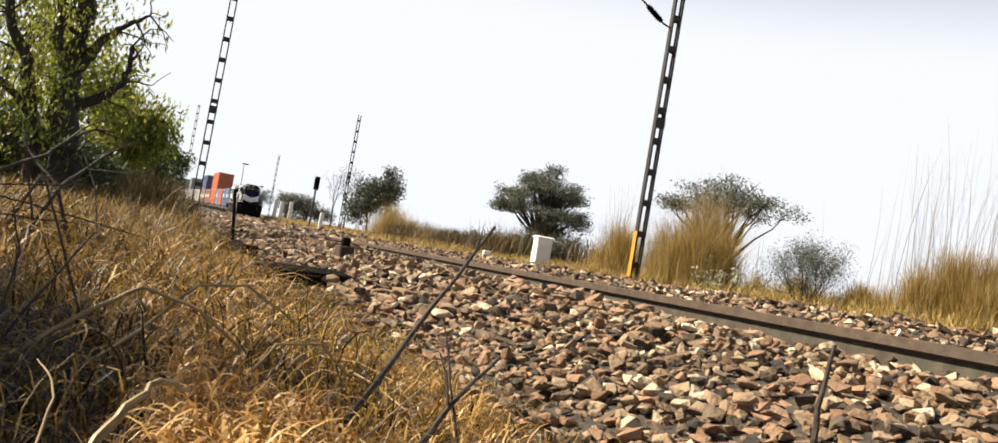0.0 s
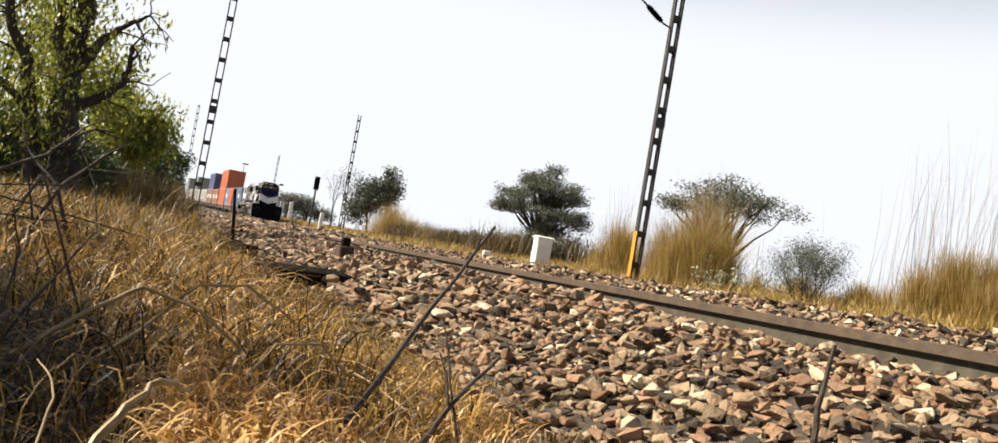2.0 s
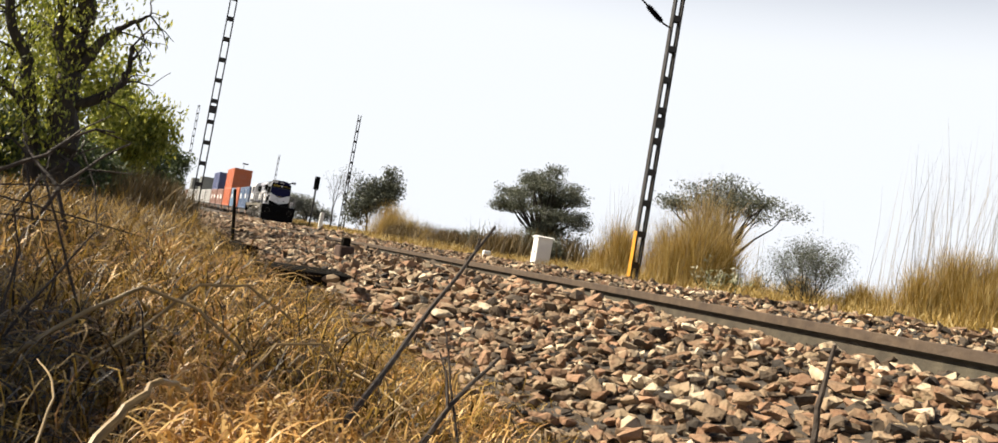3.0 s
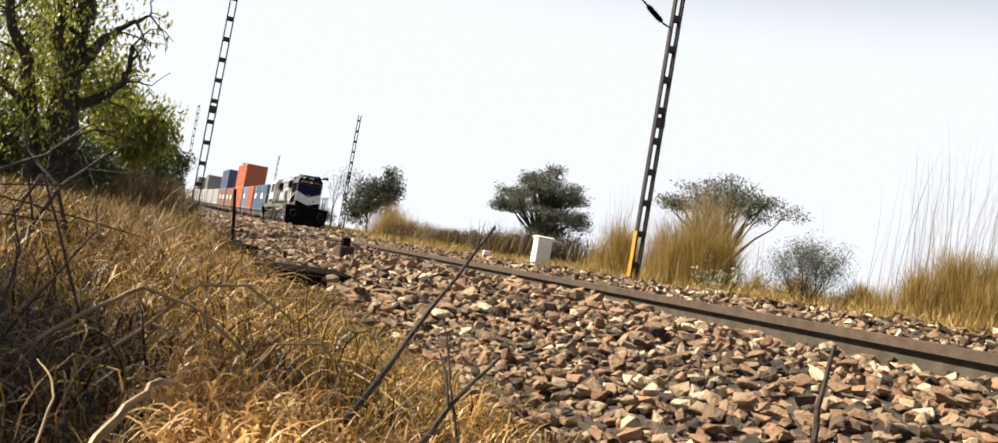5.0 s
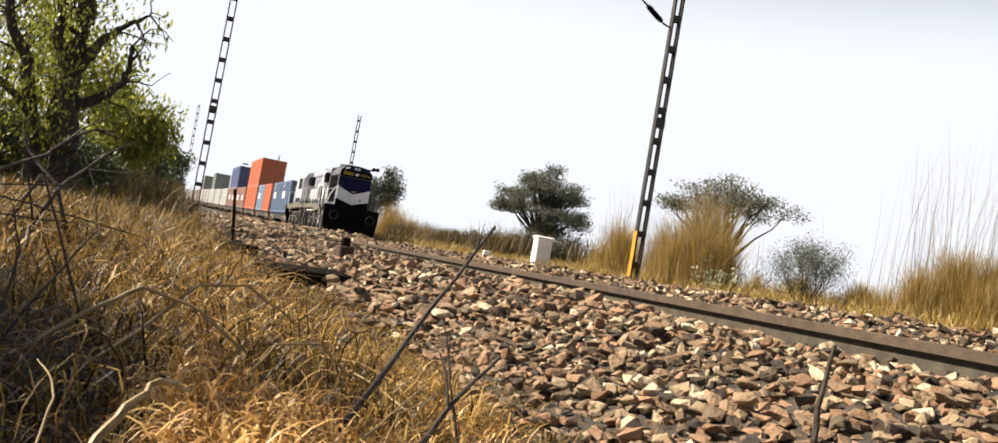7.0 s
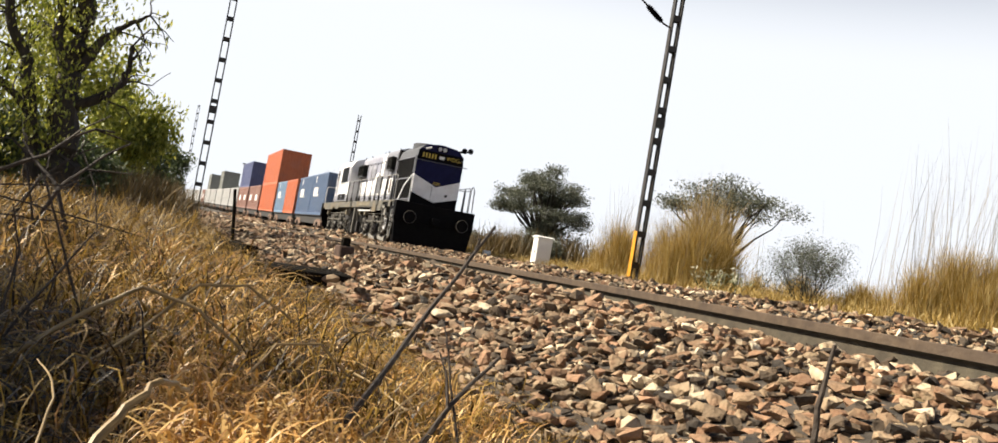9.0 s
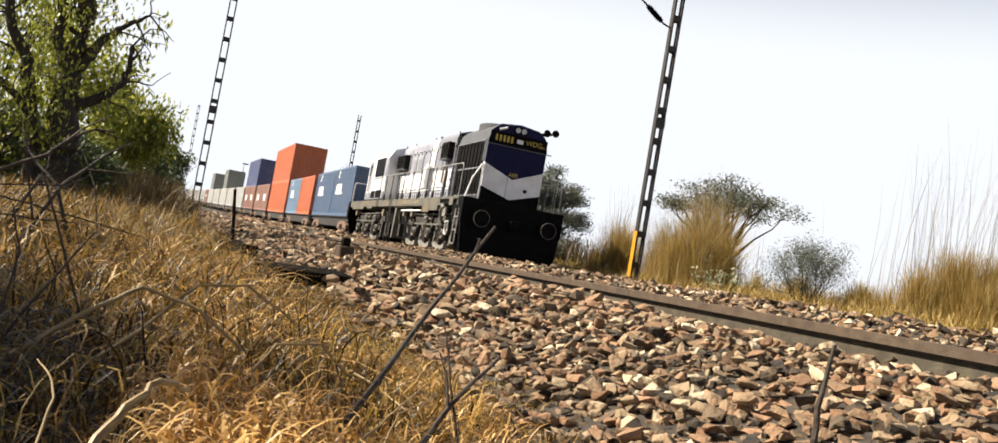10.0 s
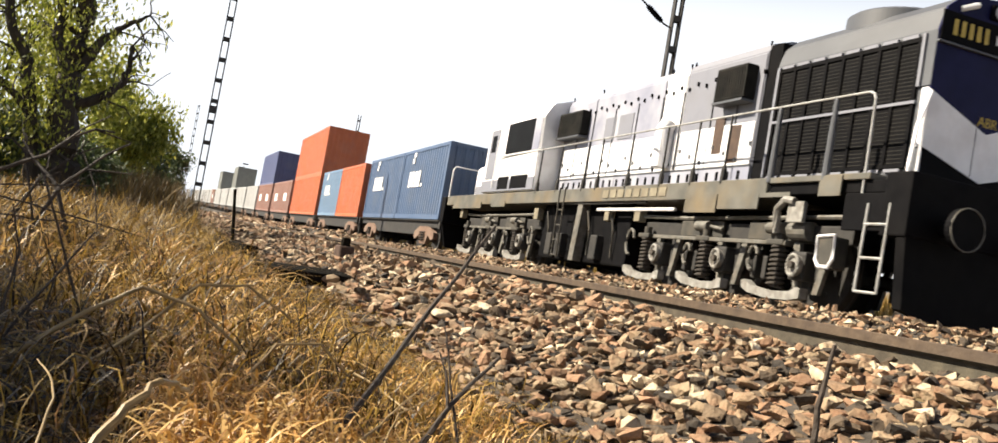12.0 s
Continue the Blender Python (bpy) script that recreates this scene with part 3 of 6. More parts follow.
        for x in (0.9, 1.9, -1.1):
            bm = bmesh.new()
            tube(bm, [(x, sd * 1.24, 0.42), (x + 0.02, sd * 1.27, 0.9), (x - 0.1, sd * 1.3, 1.25)], 0.024, 6)
            part("drain_pipe", bm, M["dusty"], loco)
    # front face
    fx = 8.395
    bm = bmesh.new()
    prism(bm, [(-0.875, 3.02), (-0.875, 3.40), (-0.80, 3.69), (-0.58, 3.87), (0, 3.94), (0.58, 3.87), (0.80, 3.69), (0.875, 3.40), (0.875, 3.02), (0.875, 2.72), (0, 2.37), (-0.875, 2.72)], "x", fx - 0.02, fx + 0.012)
    face = part("front_panel", bm, M["loco_blue"], loco, "dark blue upper front panel")
    bm = bmesh.new()
    prism(bm, [(-0.882, 2.72), (0, 2.37), (0.882, 2.72), (0.882, 2.06), (0, 1.80), (-0.882, 2.06)], "x", fx - 0.02, fx + 0.018)
    part("chevron", bm, M["loco_white"], loco, "white chevron stripe across the front")
    bm = bmesh.new()
    prism(bm, [(-0.875, 2.055), (0, 1.795), (0.875, 2.055), (0.875, 1.66), (-0.875, 1.66)], "x", fx - 0.02, fx + 0.01)
    part("lower_front_panel", bm, M["loco_black"], loco)
    for sd in (-1, 1):
        part("corner_stripe", boxes((8.29, 8.392, sd * 0.878 - 0.012, sd * 0.878 + 0.012, 2.06, 2.74), bevel=0.004), M["loco_white"], loco)
        part("corner_post", boxes((8.27, 8.40, sd * 0.874 - 0.012, sd * 0.874 + 0.012, 2.76, 3.40), bevel=0.004), M["loco_grey"], loco)
    part("number_board", boxes((fx + 0.013, fx + 0.028, -0.86, 0.86, 3.30, 3.64), bevel=0.004), M["loco_black"], loco, "dark number board")
    for i in range(5):           # the fleet number stands as plain bars
        y = -0.70 + i * 0.115
        part("number_bar", boxes((fx + 0.03, fx + 0.034, y, y + 0.06, 3.38, 3.56)), M["lettering"], loco)
    part("plate", boxes((fx + 0.03, fx + 0.034, -0.06, 0.13, 3.41, 3.52)), M["loco_white"], loco)
    turn = Matrix.Rotation(math.radians(90), 4, "Z") @ Matrix.Rotation(math.radians(90), 4, "X")
    text_part("class_letters", "WDG", 0.2, M["lettering"], loco, Matrix.Translation((fx + 0.034, 0.46, 3.47)) @ turn)
    text_part("shed_letters", "ABR", 0.16, M["lettering"], loco, Matrix.Translation((fx + 0.016, 0.0, 2.50)) @ turn)
    lamp = part("headlight", boxes((fx, fx + 0.06, -0.2, 0.2, 3.68, 3.86), bevel=0.03), M["loco_black"], loco)
    for y in (-0.09, 0.09):
        bm = bmesh.new()
        disc(bm, (fx + 0.055, y, 3.77), (1, 0, 0), 0.075, 0.014, 18)
        part("lens", bm, M["lens"], lamp)
    bm = bmesh.new()
    tube(bm, [(fx + 0.02, -0.62, 3.70), (fx + 0.06, -0.42, 3.78)], 0.035, 8)
    part("marker_lamp", bm, M["loco_white"], loco)
    bm = bmesh.new()
    disc(bm, (fx, 0.42, 2.12), (1, 0, 0), 0.05, 0.05, 12)
    part("front_socket", bm, M["loco_black"], loco)
    # roof things
    bm = bmesh.new()
    tube(bm, [(6.85, 0, 3.75), (6.85, 0, 3.97), (6.85, 0, 4.0)], 0, 72, taper=[0.72, 0.72, 0.68])
    part("fan_housing", bm, M["loco_grey"], loco, "round grey radiator fan housing")
    bm = bmesh.new()
    for x in (4.2, 1.2):
        box(bm, x - 0.5, x + 0.5, -0.35, 0.35, 3.86, 3.98, 0.03)
    part("roof_hatch", bm, M["loco_grey"], loco)
    bm = bmesh.new()
    for dx, y in ((0.0, 1.14), (-0.25, 0.98)):
        tube(bm, [(7.7 + dx, y - 0.4, 3.84), (7.75 + dx, y - 0.1, 3.92), (8.0 + dx, y, 3.95), (8.12 + dx, y, 3.95), (8.2 + dx, y, 3.95)], 0, 12, taper=[0.02, 0.03, 0.035, 0.06, 0.11])
    part("horn", bm, M["loco_black"], loco, "pair of black trumpet horns")
    # front end
    bm = boxes((8.62, 9.0, -1.48, 1.48, 0.95, 1.64), bevel=0.02)
    prism(bm, [(-1.46, 0.95), (1.46, 0.95), (1.38, 0.2), (1.2, 0.13), (-1.2, 0.13), (-1.38, 0.2)], "x", 8.86, 8.99)
    part("headstock", bm, M["loco_black"], loco, "black front beam and cattle guard")
    for y in (-1.43, 1.43):
        part("front_side_plate", boxes((8.0, 8.62, y - 0.03, y + 0.03, 1.0, 1.42), bevel=0.01), M["loco_black"], loco)
    bm = boxes((-9.0, -8.62, -1.48, 1.48, 0.9, 1.64), bevel=0.02)
    prism(bm, [(-1.4, 0.9), (1.4, 0.9), (1.2, 0.2), (-1.2, 0.2)], "x", -8.99, -8.9)
    part("rear_headstock", bm, M["loco_black"], loco)
    for end in (1, -1):
        for sd in (-0.978, 0.978):
            bm = bmesh.new()
            tube(bm, [(end * 8.98, sd, 1.105), (end * 9.2, sd, 1.105)], 0.1, 16)
            tube(bm, [(end * 9.2, sd, 1.105), (end * 9.22, sd, 1.105), (end * 9.29, sd, 1.105), (end * 9.3, sd, 1.105)], 0, 28, taper=[0.2, 0.225, 0.225, 0.21])
            buf = part("buffer", bm, M["loco_black"], loco)
            bm = bmesh.new()
            tube(bm, [(end * 9.302, sd + 0.222 * math.cos(a), 1.105 + 0.222 * math.sin(a)) for a in (k * math.pi / 16 for k in range(32))], 0.0085, 6, closed=True)
            part("buffer_ring", bm, M["pale_iron"], buf, "pale painted rim")
    bm = boxes((8.98, 9.25, -0.13, 0.13, 0.95, 1.2), bevel=0.04)
    part("coupler", bm, M["loco_black"], loco)
    # steps and rails
    for sd in (-1, 1):
        y = sd * 1.47
        bm = bmesh.new()
        for x in (8.38, 8.71):
            tube(bm, [(x, y, 0.32), (x + 0.02, y, 1.3)], 0.017, 6)
        for z in (0.33, 0.7, 1.07):
            tube(bm, [(8.38, y, z), (8.72, y, z)], 0.017, 6)
        part("step_ladder", bm, M["step_paint"], loco, "white painted step ladder")
        bm = bmesh.new()
        for x in (-0.4, -0.13):
            tube(bm, [(x, sd * 1.4, 0.3), (x, sd * 1.44, 1.7)], 0.018, 6)
        for z in (0.35, 0.65, 0.95, 1.25):
            tube(bm, [(-0.4, sd * 1.41, z), (-0.13, sd * 1.41, z)], 0.015, 6)
        part("side_ladder", bm, M["dusty"], loco)
        y = sd * 1.40
        bm = bmesh.new()
        tube(bm, [(8.2, y, 1.25), (8.18, y, 2.50), (8.15, y, 2.57), (8.08, y, 2.6), (4.0, y, 2.6), (-1.6, y, 2.58), (-4.6, y * 1.03, 2.56)], 0.0155, 8)
        part("handrail", bm, M["step_paint"], loco, "white tubular side handrail")
        for i, x in enumerate((7.53, 6.46, 5.35, 4.52, 3.58, 2.4, 1.2, 0.58, -0.7, -1.8)):
            bm = bmesh.new()
            if i < 2:
                tube(bm, [(x, y, 1.6), (x, y, 1.8), (x, y, 2.5), (x, y, 2.56), (x, y, 2.6)], 0, 10, taper=[0.05, 0.048, 0.034, 0.03, 0.017])
            else:
                tube(bm, [(x, y, 1.6), (x, y, 2.6)], 0.017, 8)
                tube(bm, [(x, y, 1.6), (x, y, 1.64), (x, y, 1.82), (x, y, 1.9)], 0, 10, taper=[0.03, 0.045, 0.04, 0.018])
            part("handrail_post", bm, M["loco_grey"] if i < 2 else M["iron"], loco)
        if sd < 0:
            bm = bmesh.new()
            tube(bm, [(8.82, y, 1.25), (8.82, y, 1.7), (8.70, sd * 1.25, 2.2), (8.56, sd * 1.0, 2.62), (8.5, sd * 0.95, 2.66), (8.44, sd * 0.93, 2.6), (8.44, sd * 0.93, 1.68)], 0.022, 8)
            part("front_handrail", bm, M["loco_white"], loco, "white bent handrail at the front corner")
        bm = boxes((7.7, 8.0, sd * 1.4 - 0.1, sd * 1.4 + 0.1, 0.54, 0.92), bevel=0.03)
        sb = part("sandbox", bm, M["dusty"], loco)
        bm = bmesh.new()
        yy = sd * 1.505
        tube(bm, [(7.7, yy, 0.91), (7.99, yy, 0.93), (8.0, yy, 0.66), (7.94, yy, 0.56), (7.78, yy, 0.56), (7.71, yy, 0.64)], 0.024, 6, closed=True)
        part("sandbox_rim", bm, M["loco_white"], sb, "pale painted rim")
        bm = bmesh.new()
        tube(bm, [(6.75, sd * 1.4, 0.95), (6.78, sd * 1.45, 1.25), (6.95, sd * 1.47, 1.36), (7.1, sd * 1.45, 1.34)], 0.05, 8)
        box(bm, 6.98, 7.28, sd * 1.42 - 0.03, sd * 1.42 + 0.03, 1.08, 1.34, 0.01)
        part("sand_hose", bm, M["bar"], loco)
        bm = bmesh.new()
        disc(bm, (6.9, sd * 1.25, 1.0), (0.2, 0, 0), 0.12, 0.35, 14)
        part("air_valve", bm, M["pale_iron"], loco)
    bm = bmesh.new()
    tube(bm, [(8.45, 1.36, 1.64), (8.45, 1.36, 2.5), (8.47, 1.36, 2.58), (8.53, 1.36, 2.62), (8.62, 1.38, 2.6), (8.7, 1.4, 2.5), (8.8, 1.42, 1.1)], 0.022, 8)
    tube(bm, [(8.4, 0.88, 2.42), (8.45, 1.36, 2.46)], 0.018, 6)
    part("front_platform_rail", bm, M["step_paint"], loco)
    part("front_ledge", boxes((fx + 0.01, fx + 0.06, -0.9, 1.02, 3.255, 3.28), bevel=0.004), M["loco_grey"], loco, "thin grey ledge under the number board")
    part("chevron_seam", boxes((fx + 0.016, fx + 0.0205, -0.155, -0.143, 1.86, 2.42)), M["loco_grey"], loco)
    text_part("class_suffix", "3A", 0.1, M["lettering"], loco, Matrix.Translation((fx + 0.034, 0.74, 3.43)) @ turn)
    for sd in (-1, 1):
        bm = bmesh.new()
        tube(bm, [(-8.7, sd * 1.38, 1.64), (-8.7, sd * 1.38, 2.45), (-8.72, sd * 1.3, 2.55), (-8.72, sd * 0.6, 2.55), (-8.72, sd * 0.55, 1.64)], 0.022, 6)
        part("rear_platform_rail", bm, M["loco_white"], loco)
    RIDERS.append((loco, -9.3))


build_locomotive()


def build_container(length, height, colour, label, logos):
    """A corrugated steel box with frame, end doors and plain logo bars."""
    h, w = length / 2, 1.219
    ob = new("freight_container")
    tagged(ob, label, "container", "containers on the train")
    n = int(length / 0.28)
    bm = bmesh.new()
    wave = []
    for i in range(n):
        x = -h + 0.1 + i * (length - 0.2) / n
        d = (length - 0.2) / n
        wave += [(x, 0.0), (x + d * 0.35, 0.0), (x + d * 0.5, 0.034), (x + d * 0.85, 0.034)]
    wave.append((h - 0.1, 0.0))
    z0, z1 = 0.12, height - 0.1
    for sd in (-1, 1):
        a = [bm.verts.new((x, sd * (w - 0.045 + dy), z0)) for x, dy in wave]
        b = [bm.verts.new((x, sd * (w - 0.045 + dy), z1)) for x, dy in wave]
        for i in range(len(wave) - 1):
            bm.faces.new((a[i], a[i + 1], b[i + 1], b[i]))
    for sx in (-1, 1):
        ends = []
        for i in range(8):
            y = -w + 0.1 + i * (2 * w - 0.2) / 8
            d = (2 * w - 0.2) / 8
            ends += [(y, 0.0), (y + d * 0.4, 0.0), (y + d * 0.5, 0.03), (y + d * 0.9, 0.03)]
        ends.append((w - 0.1, 0.0))
        a = [bm.verts.new((sx * (h - 0.045 + dx), y, z0)) for y, dx in ends]
        b = [bm.verts.new((sx * (h - 0.045 + dx), y, z1)) for y, dx in ends]
        for i in range(len(ends) - 1):
            bm.faces.new((a[i], a[i + 1], b[i + 1], b[i]))
    box(bm, -h + 0.05, h - 0.05, -w + 0.05, w - 0.05, height - 0.06, height - 0.02)
    bmesh.ops.recalc_face_normals(bm, faces=bm.faces)
    part("corrugated_wall", bm, M["box_" + colour], ob)
    bm = bmesh.new()
    for sx in (-1, 1):
        for sy in (-1, 1):
            box(bm, min(sx * h, sx * (h - 0.15)), max(sx * h, sx * (h - 0.15)), min(sy * w, sy * (w - 0.14)), max(sy * w, sy * (w - 0.14)), 0, height, 0.01)
        box(bm, min(sx * h, sx * (h - 0.1)), max(sx * h, sx * (h - 0.1)), -w + 0.14, w - 0.14, height - 0.12, height - 0.004)
        box(bm, min(sx * h, sx * (h - 0.1)), max(sx * h, sx * (h - 0.1)), -w + 0.14, w - 0.14, 0.004, 0.16)
    for sy in (-1, 1):
        box(bm, -h + 0.15, h - 0.15, min(sy * w, sy * (w - 0.06)), max(sy * w, sy * (w - 0.06)), height - 0.11, height - 0.003)
        box(bm, -h + 0.15, h - 0.15, min(sy * w, sy * (w - 0.06)), max(sy * w, sy * (w - 0.06)), 0.003, 0.15)
    part("corner_frame", bm, M["box_" + colour], ob)
    for bars in logos:
        bm = boxes(*[(x0, x1, -w - 0.006, -w + 0.0, z0, z1) for x0, x1, z0, z1 in bars])
        tagged(part("logo_mark", bm, M["white"], ob, "plain white logo marks"), kind="stuff")
    return ob


def letters(x, z, h):
    """Unlettered marks: a row of bars and a small device over it."""
    w = h * 0.62
    row = [(x + k * w, x + k * w + w * 0.72, z, z + h * 0.8) for k in range(4)]
    return row + [(x + 4.05 * w, x + 4.6 * w, z, z + h * 0.16), (x + 0.35 * w, x + 1.0 * w, z + h * 1.25, z + h * 1.5), (x + 0.6 * w, x + 1.25 * w, z + h * 1.55, z + h * 1.8)]


def wagon_bogie(parent, x, roll):
    hold = new("bogie")
    hold.parent = parent
    hold.location = (x, 0, 0)
    hold["label"] = "rust-brown two-axle cast bogie"
    for sd in (-1, 1):
        y = sd * 1.08
        bm = bmesh.new()
        prism(bm, [(-1.25, 0.42), (-1.2, 0.6), (-0.6, 0.78), (0.6, 0.78), (1.2, 0.6), (1.25, 0.42), (1.0, 0.36), (0.55, 0.5), (0.35, 0.22), (-0.35, 0.22), (-0.55, 0.5), (-1.0, 0.36)], "y", y - 0.07, y + 0.07)
        part("side_frame", bm, M["rust"], hold)
        for dx in (-0.18, 0.0, 0.18):
            bm = bmesh.new()
            spring(bm, dx, y + sd * 0.08, 0.3, 0.6, 0.07, 4, 0.018)
            part("coil_spring", bm, M["iron"], hold)
    part("bolster", boxes((-0.2, 0.2, -1.1, 1.1, 0.55, 0.85), bevel=0.02), M["rust"], hold)
    for dx in (-1.0, 1.0):
        w = wheelset(hold, dx, 0.43)
        if roll:
            ROLLERS.append((w, 0.43))


def build_wagon(roll):
    wag = new("flat_wagon")
    tagged(wag, "low dark flat wagon carrying containers", "wagon", "flat wagons of the train")
    bm = bmesh.new()
    for sd in (-1, 1):
        prism(bm, [(-6.5, 0.98), (6.5, 0.98), (6.5, 0.76), (4.8, 0.76), (3.9, 0.5), (-3.9, 0.5), (-4.8, 0.76), (-6.5, 0.76)], "y", sd * 1.1 - 0.02, sd * 1.1 + 0.02)
        box(bm, -6.5, 6.5, sd * 1.1 - 0.1, sd * 1.1 + 0.1, 0.955, 0.985)
    for i in range(14):
        x = -6.3 + i * 12.6 / 13
        box(bm, x - 0.05, x + 0.05, -1.08, 1.08, 0.8, 0.95)
    box(bm, -6.55, -6.4, -1.25, 1.25, 0.7, 0.99, 0.01)
    box(bm, 6.4, 6.55, -1.25, 1.25, 0.7, 0.99, 0.01)
    part("deck_frame", bm, M["iron"], wag)
    for sx in (-1, 1):
        bm = bmesh.new()
        tube(bm, [(sx * 6.5, 0, 0.95), (sx * 6.78, 0, 0.95)], 0.12, 10)
        part("coupler", bm, M["rust"], wag)
        wagon_bogie(wag, sx * 4.4, roll)
    bm = bmesh.new()
    for x in (-6.0, -0.08, 0.08, 6.0):
        for sd in (-1, 1):
            box(bm, x - 0.05, x + 0.05, sd * 1.17 - 0.05, sd * 1.17 + 0.05, 0.985, 1.0)
    part("twist_locks", bm, M["iron"], wag)
    return wag


TWENTY, FORTY = 6.058, 12.19
LOADS = [   # from the locomotive back: lower boxes front to rear, then the upper one
    (("blue", "blue"), None), (("orange", "sky"), None), (("orange",), "orange"), (("brown", "brown"), None), (("brown", "brown"), "navy"),
    (("grey", "grey"), None), (("grey", "grey"), None), (("grey",), "green"), (("grey", "grey"), None), (("grey",), "green"),
    (("brown", "grey"), None), (("grey",), None), (("grey", "grey"), None), (("grey",), None), (("grey", "blue"), None), (("grey",), None)]
WORDS = {"sky": "pale sky-blue corrugated steel container with white marks", "blue": "blue corrugated steel container with white logo marks", "orange": "bright orange corrugated steel shipping container", "brown": "reddish-brown corrugated steel shipping container",
         "navy": "violet-blue corrugated steel container stacked on another", "grey": "pale grey corrugated steel shipping container", "green": "dull olive-grey steel container stacked on another"}


def build_train():
    protos = {}

    def made(length, height, colour, upper=False):
        key = (length, height, colour, upper)
        if key in protos:
            return copy_thing(protos[key], Matrix())
        logos = []
        if length == TWENTY and colour in ("blue", "sky", "brown"):
            logos = [letters(-1.7, 1.1, 0.68)] if colour in ("blue", "sky") else [[(-0.9, 0.9, 0.9, 1.5)]]
        words = WORDS[colour]
        if upper and colour == "orange":
            words = "bright orange high container stacked on another"
        protos[key] = build_container(length, height, colour, words, logos)
        return protos[key]

    fresh = build_wagon(False)
    for k, (lower, upper) in enumerate(LOADS):
        mid = -25.5 - 13.6 * k
        wag = build_wagon(True) if k < 2 else fresh if k == 2 else copy_thing(fresh, Matrix())
        RIDERS.append((wag, mid))
        spots = [0.0] if len(lower) == 1 else [3.07, -3.07]
        length = FORTY if len(lower) == 1 else TWENTY
        for colour, dx in zip(lower, spots):
            LOADED.append((made(length, 2.44, colour), mid + dx, 1.003))
        if upper:
            LOADED.append((made(TWENTY if upper == "green" else FORTY, 2.9, upper, True), mid, 3.447))


LOADED = []
build_train()

# ---- masts and lineside things ----


def build_mast(name, base, height, width, label, yellow=False, bracket=0):
    """Two steel channels tied by batten plates, with a track-side bracket."""
    x0, y0, z0 = base
    ob = new(name)
    ob.matrix_basis = pose(x0, y0, z0, 0, 0, 90)
    tagged(ob, label, "electrification mast", "masts of the overhead line")
    h = width / 2
    for sx in (-1, 1):
        bm = bmesh.new()
        a, b = sx * h, sx * (h - 0.05)
        prism(bm, [(a, -0.08), (a, 0.08), (b, 0.08), (b, 0.07), (a - sx * 0.009, 0.07), (a - sx * 0.009, -0.07), (b, -0.07), (b, -0.08)], "z", -0.4, height)
        part("channel", bm, M["mast"], ob)
    z = 0.55
    while z < height:
        for sy in (-1, 1):
            part("batten_plate", boxes((-h + 0.012, h - 0.012, sy * 0.085 - 0.004, sy * 0.085 + 0.004, z - 0.08, z + 0.08)), M["mast"], ob)
        z += 0.84
    part("joint_plate", boxes((-h - 0.006, h + 0.006, -0.096, -0.09, 4.25, 4.55), bevel=0.002), M["mast"], ob)
    part("footing", boxes((-0.35, 0.35, -0.35, 0.35, -0.4, 0.06), bevel=0.03), M["concrete"], ob)
    if yellow:
        part("warning_band", boxes((-h - 0.012, -h - 0.004, -0.085, 0.085, 0.05, 1.45)), M["yellow"], ob, "bright yellow painted band")
    if bracket:
        sd = bracket
        bm = bmesh.new()
        tube(bm, [(sd * 0.12, 0, 7.0), (sd * 0.35, 0, 7.06), (sd * 2.6, 0, 8.5)], 0.025, 8)
        tube(bm, [(sd * 0.12, 0, 8.5), (sd * 2.7, 0, 8.55)], 0.02, 8)
        arm = part("cantilever_arm", bm, M["mast"], ob)
        bm = bmesh.new()
        p, q = Vector((sd * 0.42, 0, 7.105)), Vector((sd * 0.9, 0, 7.41))
        for i in range(9):
            c = p.lerp(q, i / 9)
            tube(bm, [c, p.lerp(q, (i + 0.5) / 9), p.lerp(q, (i + 1) / 9)], 0, 12, taper=[0.055, 0.088 if 0 < i < 8 else 0.06, 0.055])
        part("insulator", bm, M["loco_black"], arm, "dark ribbed insulator")
    return ob


build_mast("overhead_line_mast", (-21.55, 3.0, 0.03), 9.2, 0.27, "dark latticed steel mast with a yellow band at its foot", True, -1)
build_mast("overhead_line_mast", (-71.6, 3.2, 0.42), 9.4, 0.25, "slim grey latticed steel mast beside the far track", False, 0)
build_mast("overhead_line_mast", (-135.0, 3.0, 1.0), 9.4, 0.25, "slim grey latticed steel mast far along the line", False, 0)
build_mast("overhead_line_mast", (-37.8, -8.05, -0.3), 9.6, 0.3, "dark latticed steel mast rising from the grassy bank", False, 0)
build_mast("overhead_line_mast", (-105.8, -8.95, 0.2), 11.6, 0.25, "grey latticed steel mast beyond the trees", False, 0)


def build_cabinet():
    ob = new("lineside_cabinet")
    ob.matrix_basis = pose(-28.4, 3.05, 0.03)
    tagged(ob, "white painted metal lineside equipment cabinet on a low plinth", "equipment cabinet")
    part("plinth", boxes((-0.28, 0.28, -0.3, 0.3, -0.15, 0.07), bevel=0.01), M["concrete"], ob)
    part("body", boxes((-0.22, 0.22, -0.26, 0.26, 0.07, 1.08), bevel=0.012), M["white"], ob)
    bm = bmesh.new()
    prism(bm, [(-0.27, 1.082), (0.27, 1.082), (0.27, 1.12), (0.0, 1.16), (-0.27, 1.12)], "y", -0.3, 0.3)
    part("lid", bm, M["white"], ob)
    door = part("door", boxes((-0.18, 0.18, -0.274, -0.262, 0.14, 1.02), bevel=0.004), M["white"], ob)
    part("handle", boxes((0.10, 0.13, -0.294, -0.276, 0.55, 0.68), bevel=0.004), M["mast"], door)


build_cabinet()


